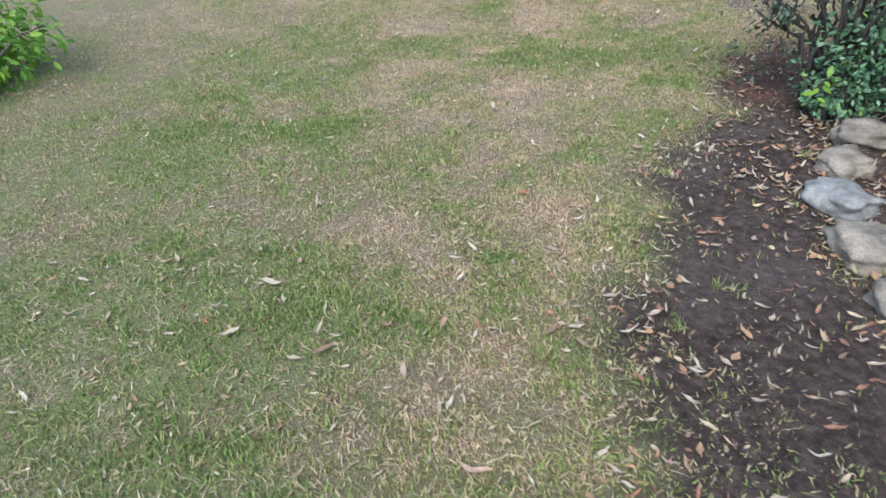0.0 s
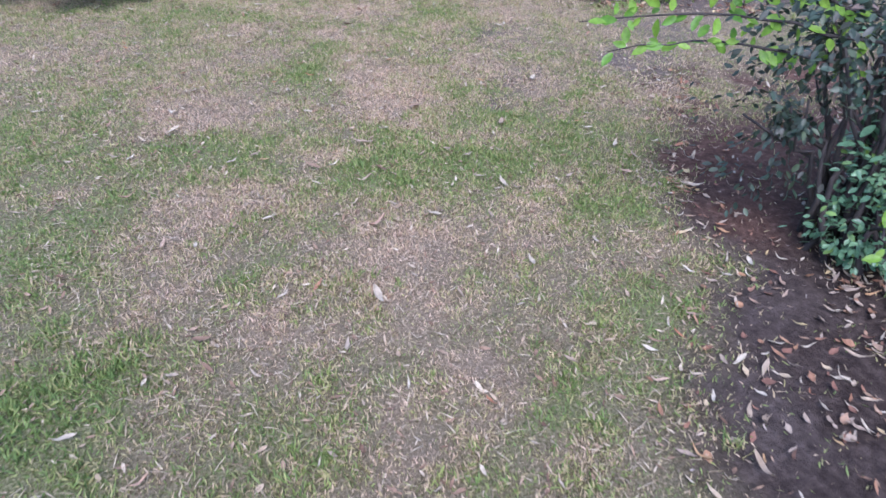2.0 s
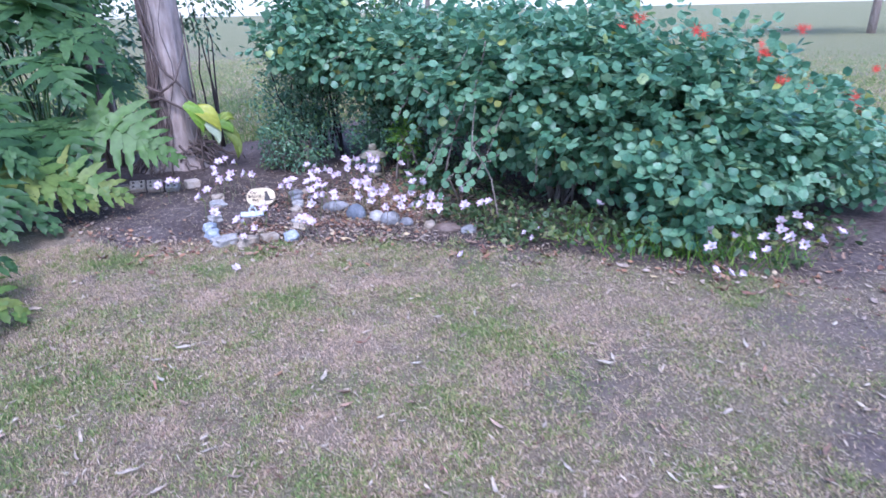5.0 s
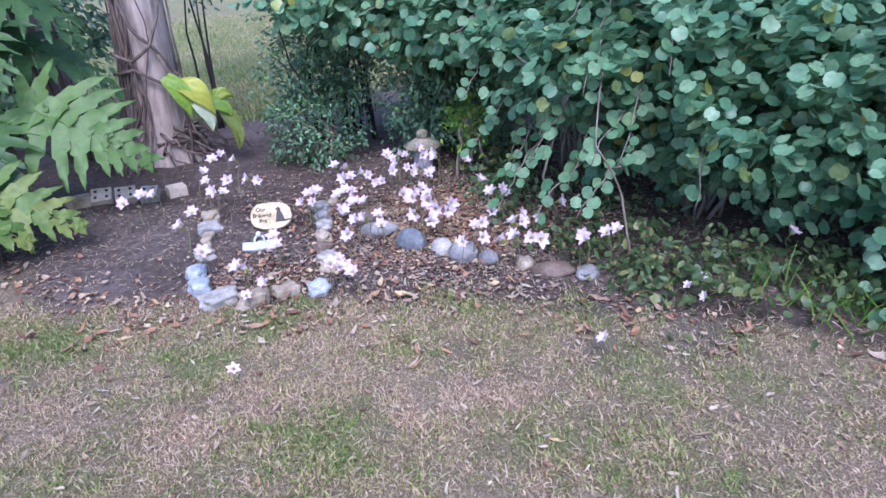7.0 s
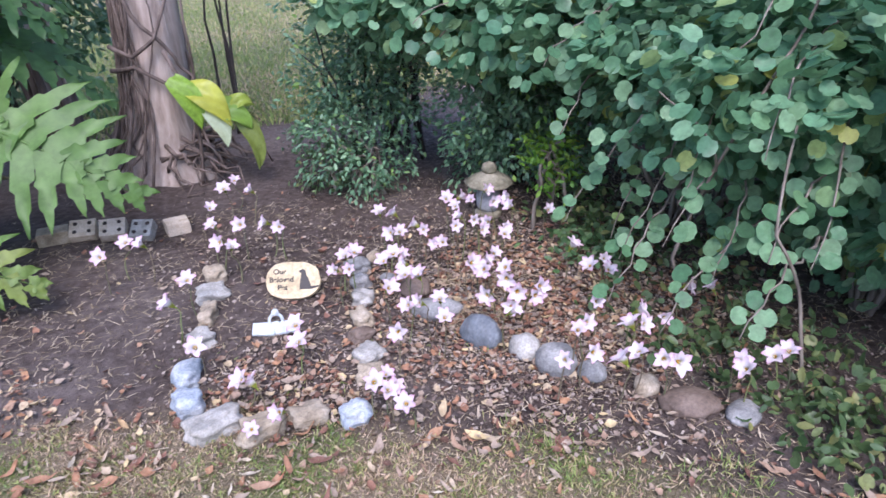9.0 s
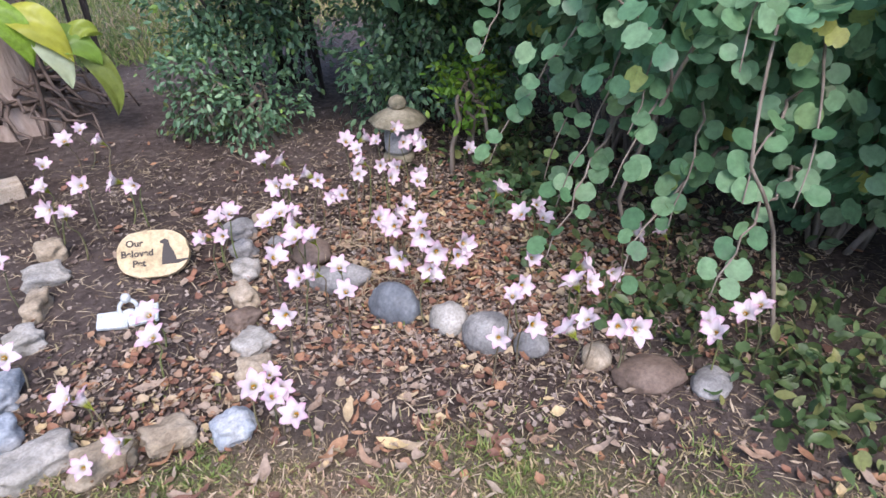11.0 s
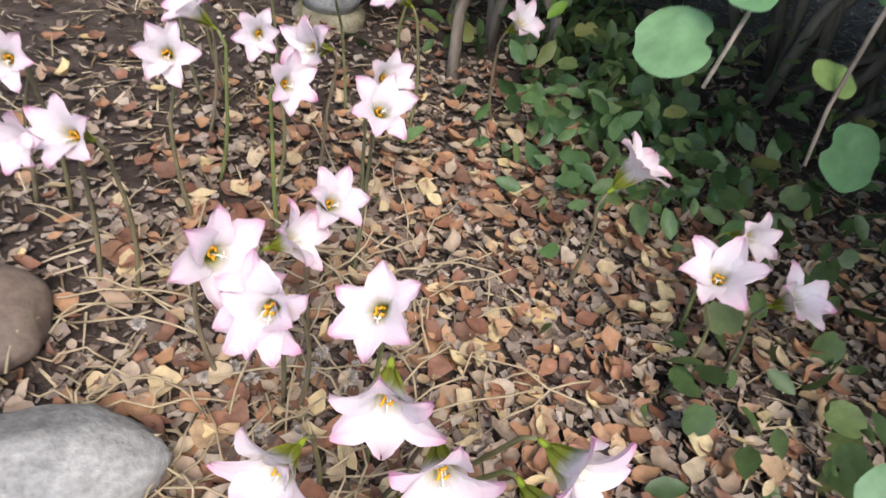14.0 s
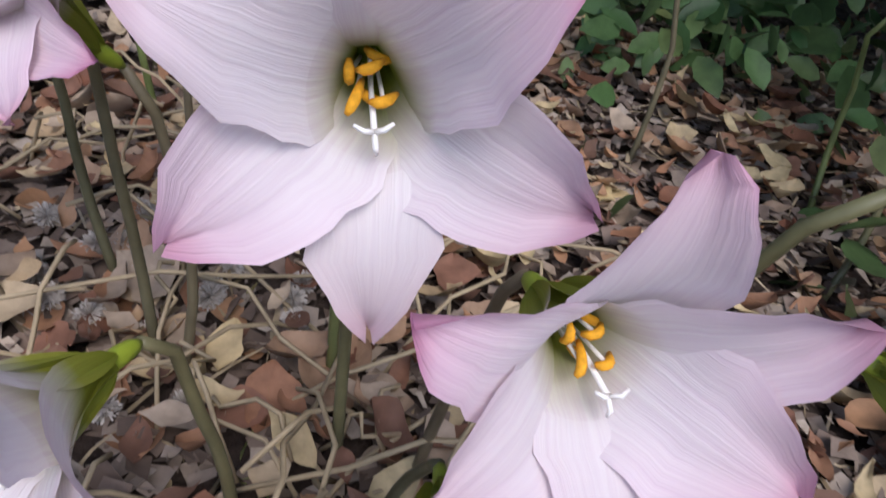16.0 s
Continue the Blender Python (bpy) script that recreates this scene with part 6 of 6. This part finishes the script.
# shrub bed beside the lawn
shrub("dark_shrub", 1.85, 2.85, [(0.15, 0.1, 0.9, 0.5, 0.45, 0.45), (-0.15, 0.25, 0.8, 0.38, 0.35, 0.35), (0.35, -0.1, 0.6, 0.38, 0.35, 0.35), (-0.28, 0.2, 0.52, 0.22, 0.22, 0.34)], 3300, OVAL, 0.037, M_DUSK, M_DARKTWIG, "open dark-leaved shrub with thin purple-black stems", 81, 0.4, 44, "", 0.8)
shrub("glossy_shrub", 1.84, 2.72, [(0, 0, 0.16, 0.2, 0.17, 0.17), (0.08, 0.05, 0.34, 0.16, 0.15, 0.2)], 1700, OVAL, 0.036, M_DARK, M_DARKTWIG, "low dark green bush at the foot of the open shrub", 85, 0.35, 6)
shrub("backdrop_shrub", -0.75, 13.1, [(0, 0, 0.9, 0.8, 0.5, 0.9), (0.65, 0.1, 1.3, 0.5, 0.4, 1.0), (-1.0, 0, 1.0, 0.8, 0.5, 1.0), (-0.3, 0.2, 1.9, 0.9, 0.5, 0.6)], 6500, OVAL, 0.09, M_DARK, M_DARKTWIG, "dark leafy shrub in the shade behind the fig", 86, 0.4, 12)
shrub("sapling", 0.98, 12.3, [(0, 0, 1.55, 0.28, 0.25, 0.4), (0.25, 0, 1.75, 0.3, 0.25, 0.25)], 700, OVAL, 0.055, M_DARK, M_DARKTWIG, "slim dark sapling beside the fig trunk", 87, 0.5, 4)
shrub("glossy_shrub", 2.45, 2.65, [(0, 0, 0.5, 0.5, 0.42, 0.45), (0.4, -0.2, 0.45, 0.45, 0.4, 0.42), (-0.2, -0.2, 0.26, 0.25, 0.22, 0.22), (0.2, 0.3, 0.7, 0.5, 0.5, 0.4)], 4800, OVAL, 0.062, M_DARK, M_DARKTWIG, "dense glossy dark green shrub behind the rocks", 82, 0.35, 12)
shrub("glossy_shrub", 2.05, 1.35, [(0, 0, 0.35, 0.4, 0.4, 0.32), (0.4, 0.3, 0.4, 0.4, 0.4, 0.35)], 2400, OVAL, 0.06, M_DARK, M_DARKTWIG, "dense glossy dark green shrub behind the rocks", 83, 0.35, 10)
for k, (a, b) in enumerate([((1.9, 2.95, 0.75), (0.83, 3.38, 0.83)), ((1.85, 3.0, 0.85), (0.98, 3.32, 0.92)), ((1.9, 3.0, 0.65), (0.94, 3.3, 0.74)), ((1.95, 3.05, 0.95), (1.25, 3.1, 1.02)), ((1.75, 2.7, 0.2), (1.55, 2.5, 0.22))]):
    vine_spray(a, b, (0, 0, 0.06), 34 if k < 4 else 9, 400 + k, M_BRIGHT_ONE, BRIGHT_LEAF, 0.06, "bright green leafy shoot of the dark shrub", M_DARKTWIG)
shrub("light_shrub", -3.6, 4.0, [(0, 0, 0.35, 0.5, 0.5, 0.35), (-0.5, -0.3, 0.4, 0.5, 0.5, 0.4), (-0.3, 0.4, 0.4, 0.5, 0.5, 0.4)], 2600, OVAL, 0.075, M_BRIGHT, M_TWIG, "light green leafy shrub at the lawn edge", 84, 0.4, 10)


# ---- dried stalks and seed heads by the front lilies ----
def dry_stalks():
    rng = np.random.default_rng(91)
    for k in range(120):
        x, y = rng.uniform(1.5, 1.95), rng.uniform(8.95, 9.3)
        o = part("dry_stalk", tube(bend((0, 0, 0.006), tuple(rng.normal(0, 0.09, 2)) + (rng.uniform(0.01, 0.06),), (0, 0, 0.02), 6, rng, 0.004), [0.0013] * 6, 5), M_STRAW)
        o.matrix_basis = pose(x, y, gzf(x, y))
        tagged(o, "thin dead straw stalk lying in litter", "stalk", "dead stalks by the lilies")
    spike = [(0, 0, 0), (0.05, 0, 1), (-0.05, 0, 1)]
    for k in range(26):
        x, y = rng.uniform(1.58, 1.8), rng.uniform(8.95, 9.25)
        n = 420
        o = soup("seed_head", spike, [(0, 1, 2)], np.zeros((n, 3)), turns(n, rng, rng.normal(0, 1, (n, 3)), 0.1), rng.uniform(0.006, 0.009, n), M_FLUFF)
        o.matrix_basis = pose(x, y, gzf(x, y) + 0.014)
        tagged(o, "grey fluffy seed head lying in litter", "seed head", "fluffy seed heads")


dry_stalks()


# ---- far garden ----
def far_tree(x, y, h, seed):
    t = thing("far_tree", x, y, 0.0, "distant leafy garden tree on the lawn", "tree", "far trees")
    rng = np.random.default_rng(seed)
    part("trunk", tube([(0, 0, -0.1), (0.1, 0, h * 0.3), (0.0, 0.1, h * 0.6)], [0.22, 0.17, 0.1], 8), M_BARK, t)
    n = 2600
    c = rng.normal(0, 1, (9, 3)) * (h * 0.22, h * 0.22, h * 0.13) + (0, 0, h * 0.66)
    w = rng.integers(0, 9, n)
    d = rng.normal(0, 1, (n, 3))
    d /= np.linalg.norm(d, axis=1)[:, None]
    P = c[w] + d * h * 0.17 * rng.uniform(0.5, 1.1, (n, 1))
    soup("crown", OVAL_V, OVAL_F, P, hang(n, rng, d), rng.uniform(0.3, 0.55, n), M_FARWOOD, t)


for k, (x, y, h) in enumerate([(-14, 38, 8), (-24, 30, 9), (26, 34, 9), (34, 24, 10), (40, 14, 9), (20, 46, 8), (-30, 16, 9), (-26, 2, 8)]):
    far_tree(x, y, h, 600 + k)

build_single_leaves()
